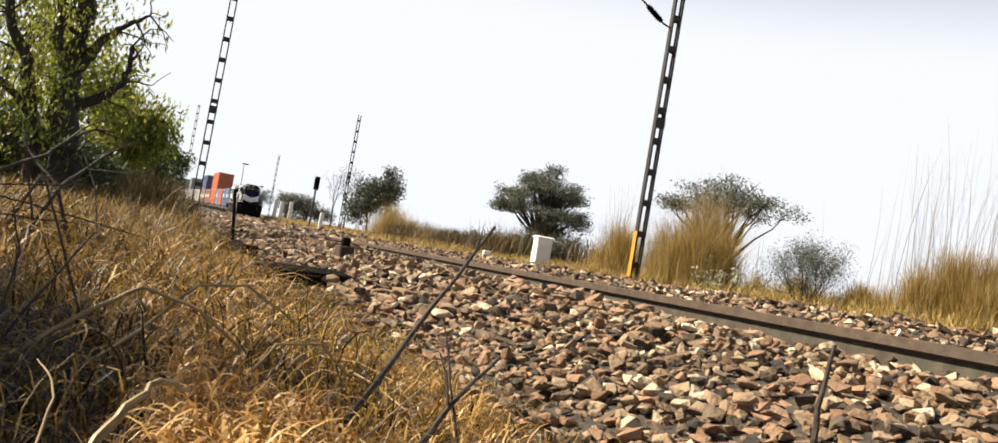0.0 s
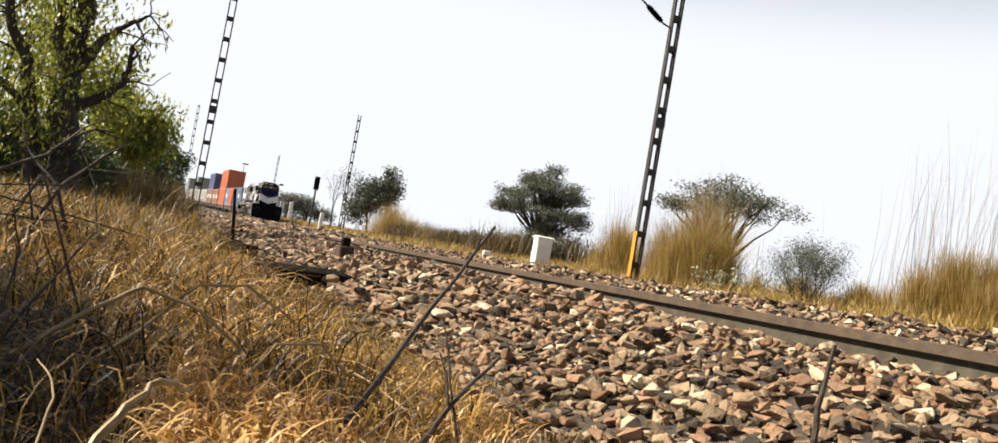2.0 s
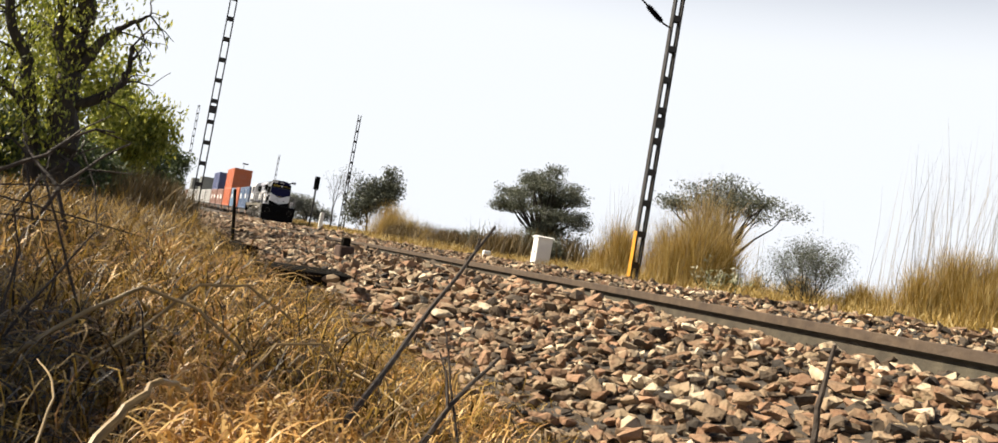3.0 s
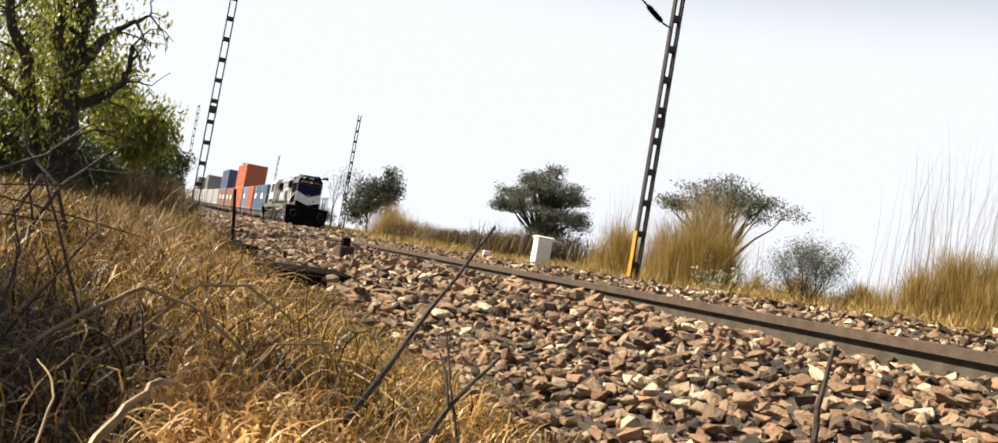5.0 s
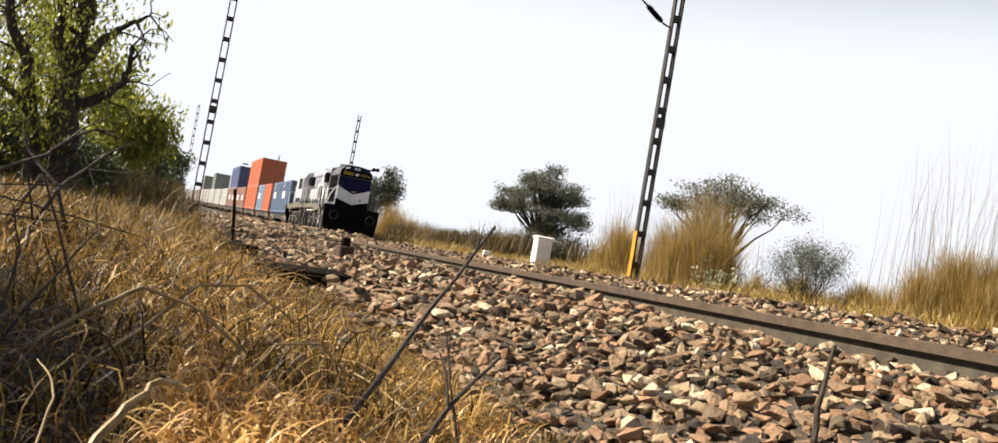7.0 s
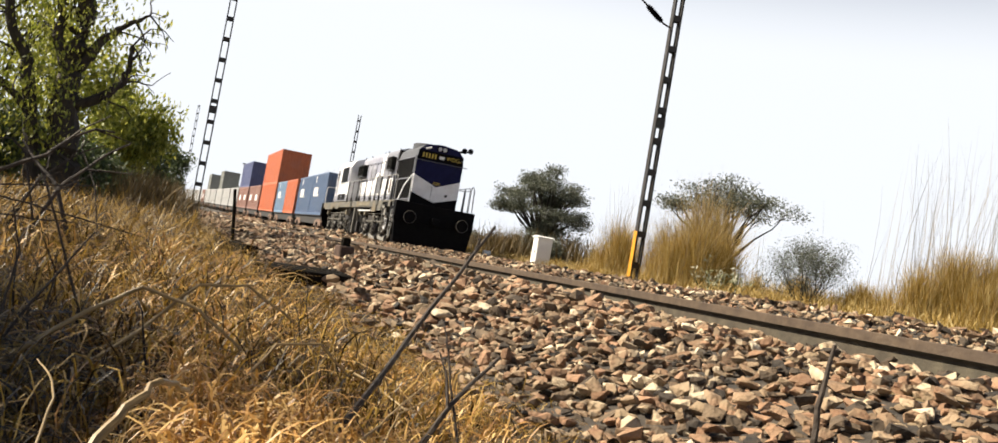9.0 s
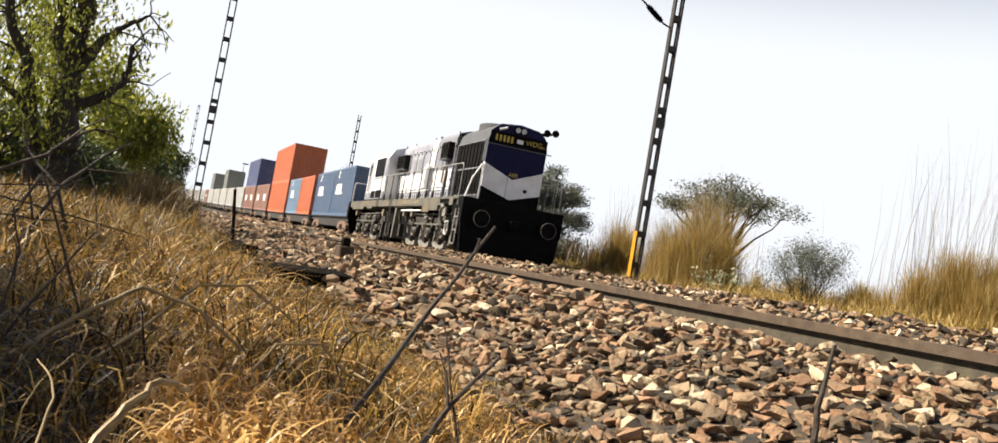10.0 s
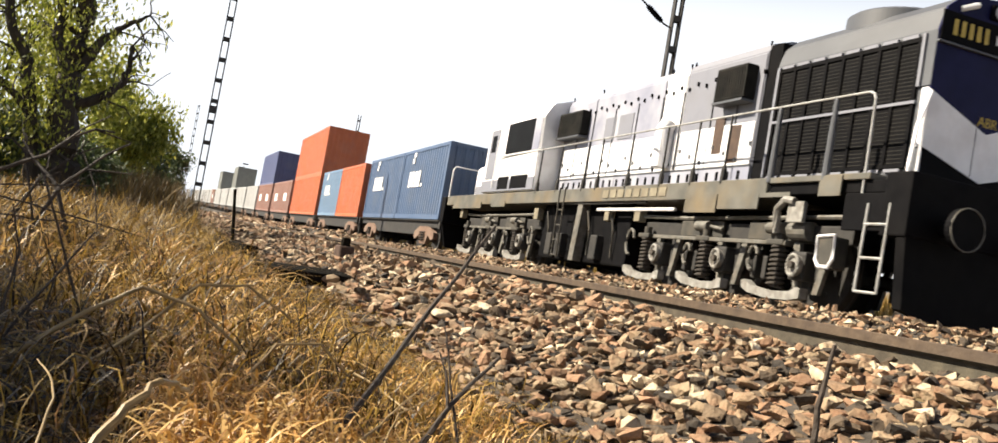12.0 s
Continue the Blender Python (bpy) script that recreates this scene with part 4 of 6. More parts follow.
def small_things():
    # black slab standing in for a dark hollow, timber and stump on the ballast slope
    bm = boxes((-0.42, 0.42, -0.11, 0.11, -0.09, 0.07), bevel=0.015)
    ob = link_mesh("timber", bm, M["timber"])
    ob.matrix_basis = Matrix.Translation((-7.06, -7.43, -0.41)) @ Matrix.Rotation(radians(123), 4, "Z") @ Matrix.Rotation(radians(8), 4, "X")
    tagged(ob, "black timber slab standing in for a dark hollow in the ballast slope", "timber")
    bm = boxes((-0.5, 0.5, -0.11, 0.11, -0.08, 0.05), bevel=0.015)
    ob = link_mesh("timber", bm, M["timber"])
    ob.matrix_basis = Matrix.Translation((-11.6, -7.75, -0.38)) @ Matrix.Rotation(radians(20), 4, "Z")
    tagged(ob, "dark weathered timber lying in the dry grass", "timber")
    mk = new("track_marker")
    mk.matrix_basis = pose(-9.9, -6.68, -0.31, 0, 0, 20)
    tagged(mk, "small rusty track marker block on the ballast", "marker")
    bm = bmesh.new()
    prism(bm, [(-0.09, -0.1), (0.09, -0.1), (0.065, 0.17), (-0.065, 0.17)], "y", -0.09, 0.09)
    bmesh.ops.bevel(bm, geom=list(bm.edges), offset=0.012, segments=1, affect="EDGES")
    part("base", bm, M["rust_dark"], mk)
    part("cap", boxes((-0.03, 0.03, -0.045, 0.045, 0.17, 0.26), bevel=0.008), M["timber"], mk)
    # post by the toe of the bank
    bm = bmesh.new()
    tube(bm, [(0.01, 0.03, -0.3), (-0.01, -0.04, 0.3), (-0.035, -0.1, 0.76)], 0, 8, taper=[0.027, 0.025, 0.022])
    ob = link_mesh("picket_post", bm, M["timber"])
    ob.location = (-13.5, -7.66, -0.39)
    tagged(ob, "thin black picket post standing in the ballast toe", "post")
    # far lineside
    sg = new("signal_post")
    sg.location = (-85.2, 2.6, 0.5)
    tagged(sg, "dark colour-light signal on a slim post", "railway signal")
    bm = bmesh.new()
    tube(bm, [(0, 0, -0.2), (0, 0, 3.7)], 0.09, 10)
    part("post", bm, M["mast"], sg)
    head = part("signal_head", boxes((-0.12, 0.14, -0.24, 0.24, 3.5, 4.75), bevel=0.06), M["loco_black"], sg)
    bm = bmesh.new()
    for z in (3.75, 4.12, 4.49):
        disc(bm, (0.14, 0, z), (1, 0, 0), 0.11, 0.16, 14)
    part("hood", bm, M["loco_black"], head)
    for x, y, z, h, w, words in ((-80.8, 3.0, 0.45, 1.5, 0.34, "short whitewashed concrete post beside the line"), (-123.2, 2.7, 0.7, 3.0, 0.5, "tall whitewashed pillar far along the line"),
                                 (-124.0, 3.6, 0.7, 2.8, 0.5, "tall whitewashed pillar far along the line"), (-128.6, 5.3, 0.8, 3.0, 0.45, "tall whitewashed pillar far along the line")):
        bm = boxes((-w / 2, w / 2, -w / 2, w / 2, -0.3, h), bevel=0.04)
        ob = link_mesh("whitewashed_post", bm, M["white"])
        ob.location = (x, y, z)
        tagged(ob, words, "post")
    lp = new("lamp_post")
    lp.location = (-150.0, -0.75, 1.1)
    tagged(lp, "slim grey lamp post far along the line", "lamp post")
    bm = bmesh.new()
    tube(bm, [(0, 0, -0.3), (0, 0, 4.0), (0, -0.1, 7.9)], 0, 8, taper=[0.09, 0.07, 0.05])
    part("post", bm, M["concrete"], lp)
    part("lamp_head", boxes((-0.1, 0.1, -0.35, 0.55, 7.85, 8.05), bevel=0.03), M["mast"], lp)
    ob = new("marker_stone")
    ob.matrix_basis = pose(-33.2, 2.75, 0.03)
    tagged(ob, "small black and white painted marker stone", "marker")
    part("body", boxes((-0.09, 0.09, -0.14, 0.14, -0.05, 0.2), bevel=0.03), M["loco_black"], ob)
    part("white_top", boxes((-0.1, 0.1, -0.15, 0.15, 0.2, 0.42), bevel=0.04), M["white"], ob)


M["timber"] = material("blackened_timber", [(0.005, 0.0045, 0.004), (0.014, 0.012, 0.009)], 12, 1.0, spec=0.05, bump=0.5, stretch=(1, 6, 6))
M["rust_dark"] = material("dark_rusty_iron", [(0.035, 0.02, 0.014), (0.075, 0.042, 0.028)], 14, 0.9, bump=0.4)
small_things()

# ---- ballast ----
RNG = np.random.default_rng(7)


def stone_shapes(n, corners=15):
    shapes = []
    for k in range(n):
        bm = bmesh.new()
        squash = Vector((RNG.uniform(0.95, 1.35), RNG.uniform(0.65, 1.0), RNG.uniform(0.42, 0.8)))
        for _ in range(corners):
            v = Vector(RNG.normal(size=3)).normalized()
            m = max(abs(c) for c in v)
            v = v.lerp(v / m, 0.8)
            bm.verts.new((v.x * squash.x, v.y * squash.y, v.z * squash.z))
        bmesh.ops.convex_hull(bm, input=bm.verts)
        bmesh.ops.delete(bm, geom=[v for v in bm.verts if not v.link_faces], context="VERTS")
        bmesh.ops.triangulate(bm, faces=bm.faces)
        bm.verts.index_update()
        bmesh.ops.recalc_face_normals(bm, faces=bm.faces)
        shapes.append((np.array([v.co[:] for v in bm.verts]), np.array([[v.index for v in f.verts] for f in bm.faces])))
        bm.free()
    return shapes


SHAPES = stone_shapes(16)
PLAIN = stone_shapes(8, 8)       # for stones too far off to show their corners


def turns(n):
    """Turns of stones that came to lie more or less on a flat side."""
    yaw, tilt, way = RNG.uniform(0, 2 * np.pi, n), RNG.normal(0, 0.6, n), RNG.uniform(0, 2 * np.pi, n)
    k = np.stack([np.cos(way), np.sin(way), np.zeros(n)], 1)
    c, s = np.cos(tilt)[:, None, None], np.sin(tilt)[:, None, None]
    cross = np.zeros((n, 3, 3))
    cross[:, 0, 2], cross[:, 1, 2], cross[:, 2, 0], cross[:, 2, 1] = k[:, 1], -k[:, 0], -k[:, 1], k[:, 0]
    lean = c * np.eye(3) + s * cross + (1 - c) * k[:, :, None] * k[:, None, :]
    spin = np.zeros((n, 3, 3))
    spin[:, 0, 0], spin[:, 0, 1], spin[:, 1, 0], spin[:, 1, 1], spin[:, 2, 2] = np.cos(yaw), -np.sin(yaw), np.sin(yaw), np.cos(yaw), 1
    return lean @ spin


def heights(x, y):
    b = -0.000168 * np.maximum(0, -x - 30) ** 2
    c = 0.144 * np.log1p(np.exp(np.minimum(40, (-x - 66) / 12)))
    return profile(y - b) + c


def scatter(x0, x1, v0, v1, gap, lift=0.25, size=(0.36, 0.62), mix=(0.8, 1.0, 1.0, 1.3)):
    """Places and sizes of stones on a stretch of the bed, a jittered grid in line and across."""
    nx, ny = int((x1 - x0) / gap), max(1, int((v1 - v0) / gap))
    gx, gy = np.meshgrid(np.arange(nx), np.arange(ny), indexing="ij")
    x = x0 + (gx.ravel() + RNG.uniform(-0.1, 1.1, nx * ny)) * gap
    v = v0 + (gy.ravel() + RNG.uniform(-0.1, 1.1, nx * ny)) * gap
    y = v - 0.000168 * np.maximum(0, -x - 30) ** 2
    r = gap * RNG.uniform(*size, nx * ny) * RNG.choice(mix, nx * ny)
    z = heights(x, y) + r * lift + RNG.uniform(-0.6, 0.95, nx * ny) * r
    return np.stack([x, y, z, r], 1)


def clear_of_rails(s):
    v = s[:, 1] + 0.000168 * np.maximum(0, -s[:, 0] - 30) ** 2
    keep = np.ones(len(s), bool)
    for c in (NEAR - 0.874, NEAR + 0.874, -0.874, 0.874):
        keep &= np.abs(v - c) > 0.075 + s[:, 3] * 0.6
    return s[keep]


def joined_stones(name, spots, parent, label, shapes):
    vs, fs, base = [], [], 0
    pick = RNG.integers(0, len(shapes), len(spots))
    for k, (v, f) in enumerate(shapes):
        sp = spots[pick == k]
        if not len(sp):
            continue
        p = np.einsum("nij,kj->nki", turns(len(sp)), v) * sp[:, None, 3:4]
        p[:, :, 2] *= 0.9
        p += sp[:, None, :3]
        vs.append(p.reshape(-1, 3))
        fs.append((f[None] + (np.arange(len(sp)) * len(v))[:, None, None] + base).reshape(-1, 3))
        base += len(sp) * len(v)
    return raw_mesh(name, np.concatenate(vs), np.concatenate(fs), M["stone"], label, "", "stuff", parent)


def build_ballast():
    xs = np.concatenate([np.linspace(-300, -40, 90), np.linspace(-39, 12, 80)])
    vs = np.linspace(-7.35, 2.7, 60)
    X, V = np.meshgrid(xs, vs, indexing="ij")
    Y = V - 0.000168 * np.maximum(0, -X - 30) ** 2
    Z = heights(X, Y) + 0.006
    a = (np.arange(len(xs) - 1)[:, None] * len(vs) + np.arange(len(vs) - 1)[None]).ravel()
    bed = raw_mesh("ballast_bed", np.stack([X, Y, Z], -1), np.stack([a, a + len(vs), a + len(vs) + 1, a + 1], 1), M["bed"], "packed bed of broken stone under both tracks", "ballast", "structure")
    near = scatter(-4.2, 1.0, -7.42, -5.72, 0.042, mix=(0.75, 0.9, 1.0, 1.2))
    near2 = scatter(-4.2, 1.0, -7.25, -6.1, 0.06, 0.75, (0.3, 0.5), (0.75, 0.9, 1.0, 1.2))
    mid = scatter(-16, -4.2, -7.45, -5.72, 0.055)
    mid2 = scatter(-16, -4.2, -7.3, -6.0, 0.11, 0.7, (0.24, 0.42))
    far = scatter(-60, -16, -7.5, -5.72, 0.095)
    far2 = scatter(-220, -60, -7.5, -5.72, 0.26)
    between = scatter(-20, 3, -5.55, -3.95, 0.105)
    between2 = scatter(-70, -20, -5.55, -3.95, 0.2)
    heap = scatter(-34, 3, -3.8, -1.0, 0.075, 0.4)
    heap2 = scatter(-110, -34, -3.8, -1.0, 0.2, 0.4)
    behind = scatter(1.0, 8, -7.4, -5.72, 0.09)
    behind2 = scatter(3, 8, -5.55, 2.9, 0.13)
    inner = scatter(-40, 3, -0.78, 0.78, 0.13, 0.1)
    beyond = scatter(-40, 3, 0.95, 3.0, 0.11, 0.4)
    beyond2 = scatter(-110, -40, 0.95, 2.9, 0.22, 0.4)
    first = clear_of_rails(np.concatenate([near, near2]))
    v = first[:, 1]
    pick = (first[:, 0] > -2.9) & (first[:, 0] < -1.75) & (v > -7.3) & (v < -6.35)
    chosen = first[pick][:300]
    rest = np.concatenate([first[~pick], first[pick][300:]])
    loose = np.concatenate([rest] + [clear_of_rails(s) for s in (mid, mid2, far, far2, between, between2, heap, heap2, behind, behind2, inner, beyond, beyond2)])
    close = (loose[:, 0] > -6.0) & (loose[:, 0] < 0.5) & (loose[:, 1] < -5.4)
    joined_stones("loose_stones", loose[close], bed, "grey-brown and pinkish broken ballast stones", SHAPES)
    joined_stones("loose_stones", loose[~close], bed, "grey-brown and pinkish broken ballast stones", PLAIN)
    meshes = []
    for k, (sv, sf) in enumerate(SHAPES):
        me = bpy.data.meshes.new("stone")
        me.from_pydata(sv.tolist(), [], sf.tolist())
        me.polygons.foreach_set("use_smooth", [False] * len(me.polygons))
        me.materials.append(M["stone_part"])
        meshes.append(me)
    for i, (x, y, z, r) in enumerate(chosen):
        ob = new("stone", meshes[i % len(meshes)])
        ob.parent = bed
        ob.matrix_basis = Matrix.LocRotScale((x, y, z), Matrix(turns(1)[0].tolist()).to_quaternion(), (r, r, r * 0.9))


# bed coloured nearly black to stand for the shade between stones
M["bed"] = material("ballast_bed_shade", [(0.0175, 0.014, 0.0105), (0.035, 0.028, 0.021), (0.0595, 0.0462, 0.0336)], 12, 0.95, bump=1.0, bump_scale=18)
build_ballast()

# ---- plants ----
M["straw"] = material("dry_golden_grass", [(0.14, 0.082, 0.01), (0.27, 0.168, 0.028), (0.38, 0.26, 0.065), (0.54, 0.43, 0.2)], 3, 0.6, island=0.8, through_light=0.3)
# brown grass; the end tones also stand for shaded gaps and lit curls
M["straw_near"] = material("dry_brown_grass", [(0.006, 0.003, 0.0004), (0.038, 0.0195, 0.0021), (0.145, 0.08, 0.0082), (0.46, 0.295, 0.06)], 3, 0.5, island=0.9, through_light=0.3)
# pale dry blades, brightened further to stand for sunlit highlights
M["straw_pale"] = material("pale_withered_grass", [(0.16, 0.07, 0.012), (0.42, 0.225, 0.055), (0.68, 0.46, 0.18)], 3, 0.45, island=0.85, through_light=0.25)
M["scrub"] = material("olive_brown_scrub", [(0.042, 0.03, 0.0108), (0.096, 0.066, 0.0243), (0.156, 0.102, 0.0324)], 3, 0.7, island=0.75, through_light=0.25)
M["stalk"] = material("dry_grey_brown_stalks", [(0.12, 0.09, 0.05), (0.24, 0.19, 0.115)], 3, 0.6, island=0.7, through_light=0.15)
M["bark"] = material("grey_brown_bark", [(0.0171, 0.0137, 0.0108), (0.0416, 0.0333, 0.0245)], 7, 0.9, bump=0.9, bump_scale=22, stretch=(1, 1, 0.35))
M["leaf_green"] = material("yellow_green_leaves", [(0.085, 0.108, 0.014), (0.21, 0.228, 0.03), (0.4, 0.4, 0.075)], 2, 0.5, island=0.8, through_light=0.5)
M["leaf_dark"] = material("dark_green_leaves", [(0.025, 0.041, 0.014), (0.056, 0.083, 0.028), (0.105, 0.132, 0.046)], 2, 0.55, island=0.8, through_light=0.3)
# grey-green leaves, colour lifted a little for haze over the far trees
M["leaf_grey"] = material("grey_green_acacia_leaves", [(0.0459, 0.0521, 0.0336), (0.0763, 0.0857, 0.0582), (0.117, 0.122, 0.0828)], 2, 0.6, island=0.8, through_light=0.25)
# leaf colour lightened to stand for haze on the distant trees
M["leaf_haze"] = material("haze_paled_grey_leaves", [(0.106, 0.114, 0.0952), (0.167, 0.174, 0.148)], 2, 0.7, island=0.7, through_light=0.3)
M["twig"] = material("dry_dark_twig", [(0.014, 0.0085, 0.005), (0.04, 0.026, 0.0155)], 20, 0.8, bump=0.4)
M["twig_pale"] = material("pale_straw_stem", [(0.166, 0.106, 0.0384), (0.269, 0.192, 0.0896)], 12, 0.6)


def blades(roots, height, width, lean, curl=0.5, levels=4):
    """Bent tapering blades. roots n x 3; height, width, lean arrays of n. Returns corners and faces."""
    n = len(roots)
    a = RNG.uniform(0, 2 * np.pi, n)
    out = np.stack([np.cos(a), np.sin(a), np.zeros(n)], 1)
    b = a + np.pi / 2 + RNG.uniform(-0.7, 0.7, n)
    side = np.stack([np.cos(b), np.sin(b), RNG.uniform(-0.3, 0.3, n)], 1)
    bow = RNG.normal(0, 1, n)[:, None] * side
    swing = RNG.uniform(0, 6.28, n)
    wave = RNG.normal(0, 0.35, n) * height * curl
    rows = []
    for k in range(levels):
        t = k / (levels - 1)
        up = height * (t - curl * lean * t ** 2.2 * 0.45)
        c = roots + out * (height * lean * t ** 1.7)[:, None] + bow * (height * curl * 0.25 * t ** 2)[:, None]
        c = c + side * (wave * t * np.sin(swing + 3.0 * t))[:, None] * 0.5
        c[:, 2] += up
        w = width * (1 - 0.85 * t ** 1.5)
        rows += [c - side * w[:, None] / 2, c + side * w[:, None] / 2]
    v = np.stack(rows, 1)
    f = np.array([[2 * k, 2 * k + 1, 2 * k + 3, 2 * k + 2] for k in range(levels - 1)])
    return v.reshape(-1, 3), (f[None] + (np.arange(n) * 2 * levels)[:, None, None]).reshape(-1, 4)


def curls(roots, length, width, turn, levels=6):
    """Withered blades that roll over on themselves."""
    n = len(roots)
    a = RNG.uniform(0, 2 * np.pi, n)
    out = np.stack([np.cos(a), np.sin(a), np.zeros(n)], 1)
    side = np.stack([-np.sin(a), np.cos(a), RNG.uniform(-0.4, 0.4, n)], 1)
    theta = RNG.uniform(0.0, 1.3, n)
    c, rows = roots.copy(), []
    for k in range(levels):
        w = width * (1 - 0.8 * (k / (levels - 1)) ** 1.6)
        rows += [c - side * w[:, None] / 2, c + side * w[:, None] / 2]
        c = c + (out * np.sin(theta)[:, None] + np.array([[0, 0, 1.0]]) * np.cos(theta)[:, None]) * (length / levels)[:, None] + side * (RNG.normal(0, 0.12, n) * length / levels)[:, None]
        theta = theta + turn / levels * (0.5 + k / levels)
    v = np.stack(rows, 1)
    f = np.array([[2 * k, 2 * k + 1, 2 * k + 3, 2 * k + 2] for k in range(levels - 1)])
    return v.reshape(-1, 3), (f[None] + (np.arange(n) * 2 * levels)[:, None, None]).reshape(-1, 4)


def grass_object(name, chunks, mat, label, category="grass", kind="stuff"):
    vs, fs, base = [], [], 0
    for v, f in chunks:
        vs.append(v)
        fs.append(f + base)
        base += len(v)
    return raw_mesh(name, np.concatenate(vs), np.concatenate(fs), mat, label, category, kind)


def on_ground(x, y):
    return np.stack([x, y, heights(x, y) - 0.01], 1)


def build_near_grass():
    chunks = []

    def patch(x0, x1, y0, y1, n, h0, h1, w, lean0, lean1, curl, reach=3.0):
        x, y = RNG.uniform(x0, x1, n), RNG.uniform(y0, y1, n)
        clump = np.array([noise.noise((a * 1.7, b * 1.7, 3.0)) for a, b in zip(x, y)])
        keep = RNG.uniform(-0.75, 0.5, n) < clump + 0.25
        keep &= ~((x < -6.2) & (x > -8.2) & (y > -7.9))      # bare round the black slab
        x, y, clump = x[keep], y[keep], clump[keep]
        d = np.hypot(x, y + 8.38)
        m = len(x)
        ht = RNG.uniform(h0, h1, m) * np.minimum(1.0, d / reach) * (1 + 0.5 * clump) * np.clip((-7.5 - y) / 0.95, 0.22, 1.0)
        chunks.append(blades(on_ground(x, y), ht, RNG.uniform(0.6, 1.4, m) * w, RNG.uniform(lean0, lean1, m), curl, 5 if x0 > -4 else 4))

    def litter(x0, x1, y0, y1, n, h0, h1, w):
        x, y = RNG.uniform(x0, x1, n), RNG.uniform(y0, y1, n)
        keep = np.array([noise.noise((a * 2.3, b * 2.3, 9.0)) for a, b in zip(x, y)]) + RNG.uniform(-0.3, 0.45, n) > 0
        x, y = x[keep], y[keep]
        m = len(x)
        chunks.append(blades(on_ground(x, y), RNG.uniform(h0, h1, m), RNG.uniform(0.6, 1.5, m) * w, RNG.uniform(0.5, 2.2, m), 1.1))

    patch(-3.2, -0.75, -9.6, -7.75, 12000, 0.14, 0.36, 0.004, 0.5, 2.2, 1.6)        # tangled, close by
    patch(-2.0, -0.62, -9.3, -8.1, 6500, 0.1, 0.26, 0.0028, 0.6, 2.4, 1.8, 1.5)
    patch(-2.6, -0.8, -9.2, -7.9, 1500, 0.2, 0.42, 0.009, 0.9, 2.0, 1.7, 1.9)         # broad withered blades
    patch(-1.6, -0.85, -8.42, -7.8, 1500, 0.12, 0.26, 0.0075, 0.9, 2.2, 2.0, 1.3)
    litter(-3.4, -0.8, -8.25, -7.24, 11000, 0.03, 0.12, 0.0035)
    litter(-9.0, -3.4, -8.1, -7.26, 11000, 0.05, 0.16, 0.0045)
    patch(-3.2, -0.9, -8.2, -7.3, 5000, 0.05, 0.16, 0.004, 0.4, 1.6, 1.0, 1.5)
    patch(-8.0, -3.0, -11.0, -7.85, 26000, 0.18, 0.44, 0.005, 0.3, 2.0, 1.6)
    patch(-8.0, -3.0, -8.1, -7.45, 5000, 0.08, 0.2, 0.005, 0.3, 1.2, 0.9)
    patch(-20, -8, -13.0, -8.0, 20000, 0.22, 0.52, 0.008, 0.2, 1.4, 1.1)
    patch(-20, -8, -8.0, -7.45, 4500, 0.1, 0.26, 0.009, 0.2, 0.9, 0.7)
    patch(-60, -20, -18.0, -8.1, 16000, 0.35, 0.75, 0.03, 0.15, 0.7, 0.6)
    patch(-0.6, 6.0, -11.5, -8.9, 3500, 0.15, 0.3, 0.006, 0.3, 1.2, 0.9, 1.0)          # behind and beside the camera
    patch(0.8, 6.0, -8.9, -7.6, 2500, 0.1, 0.25, 0.006, 0.3, 1.2, 0.9, 1.0)
    patch(-8.0, 6.0, -16.0, -11.0, 5000, 0.2, 0.4, 0.012, 0.3, 1.0, 0.8, 1.0)
    for x0, x1, y0, y1, n, l0, l1, w0, w1 in ((-3.4, -0.8, -9.4, -7.8, 11000, 0.1, 0.3, 0.002, 0.0055), (-8.0, -3.2, -10.5, -7.8, 13000, 0.16, 0.42, 0.003, 0.007),
                                              (-16.0, -8.0, -11.5, -8.0, 5500, 0.25, 0.55, 0.006, 0.011), (-3.0, -0.9, -8.2, -7.5, 4500, 0.05, 0.16, 0.002, 0.0045)):
        x, y = RNG.uniform(x0, x1, n), RNG.uniform(y0, y1, n)
        lump = np.array([noise.noise((a * 2.6, b * 2.6, 5.0)) for a, b in zip(x, y)])
        keep = (RNG.uniform(-0.5, 0.4, n) < lump + 0.1) & ~((x < -6.2) & (x > -8.2) & (y > -7.9))
        x, y, lump = x[keep], y[keep], lump[keep]
        d = np.hypot(x, y + 8.38)
        roots = on_ground(x, y)
        roots[:, 2] += RNG.uniform(0, 0.12, len(x)) * np.minimum(1.0, d / 2) * (y < -7.9)
        chunks.append(curls(roots, RNG.uniform(l0, l1, len(x)) * np.minimum(1.0, d / 1.8) * (1 + 0.7 * lump), RNG.uniform(w0, w1, len(x)), RNG.uniform(2.0, 6.5, len(x))))
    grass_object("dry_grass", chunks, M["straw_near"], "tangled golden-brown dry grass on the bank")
    n = 1500
    x, y = RNG.uniform(-1.9, -0.9, n), RNG.uniform(-8.5, -7.85, n)
    pale = [blades(on_ground(x, y), RNG.uniform(0.1, 0.24, n), RNG.uniform(0.004, 0.009, n), RNG.uniform(0.7, 2.2, n), 2.0, 7)]
    n = 500
    x, y = RNG.uniform(-4.5, -1.6, n), RNG.uniform(-9.3, -8.0, n)
    pale.append(blades(on_ground(x, y), RNG.uniform(0.2, 0.42, n), RNG.uniform(0.005, 0.010, n), RNG.uniform(0.7, 2.0, n), 1.8, 7))
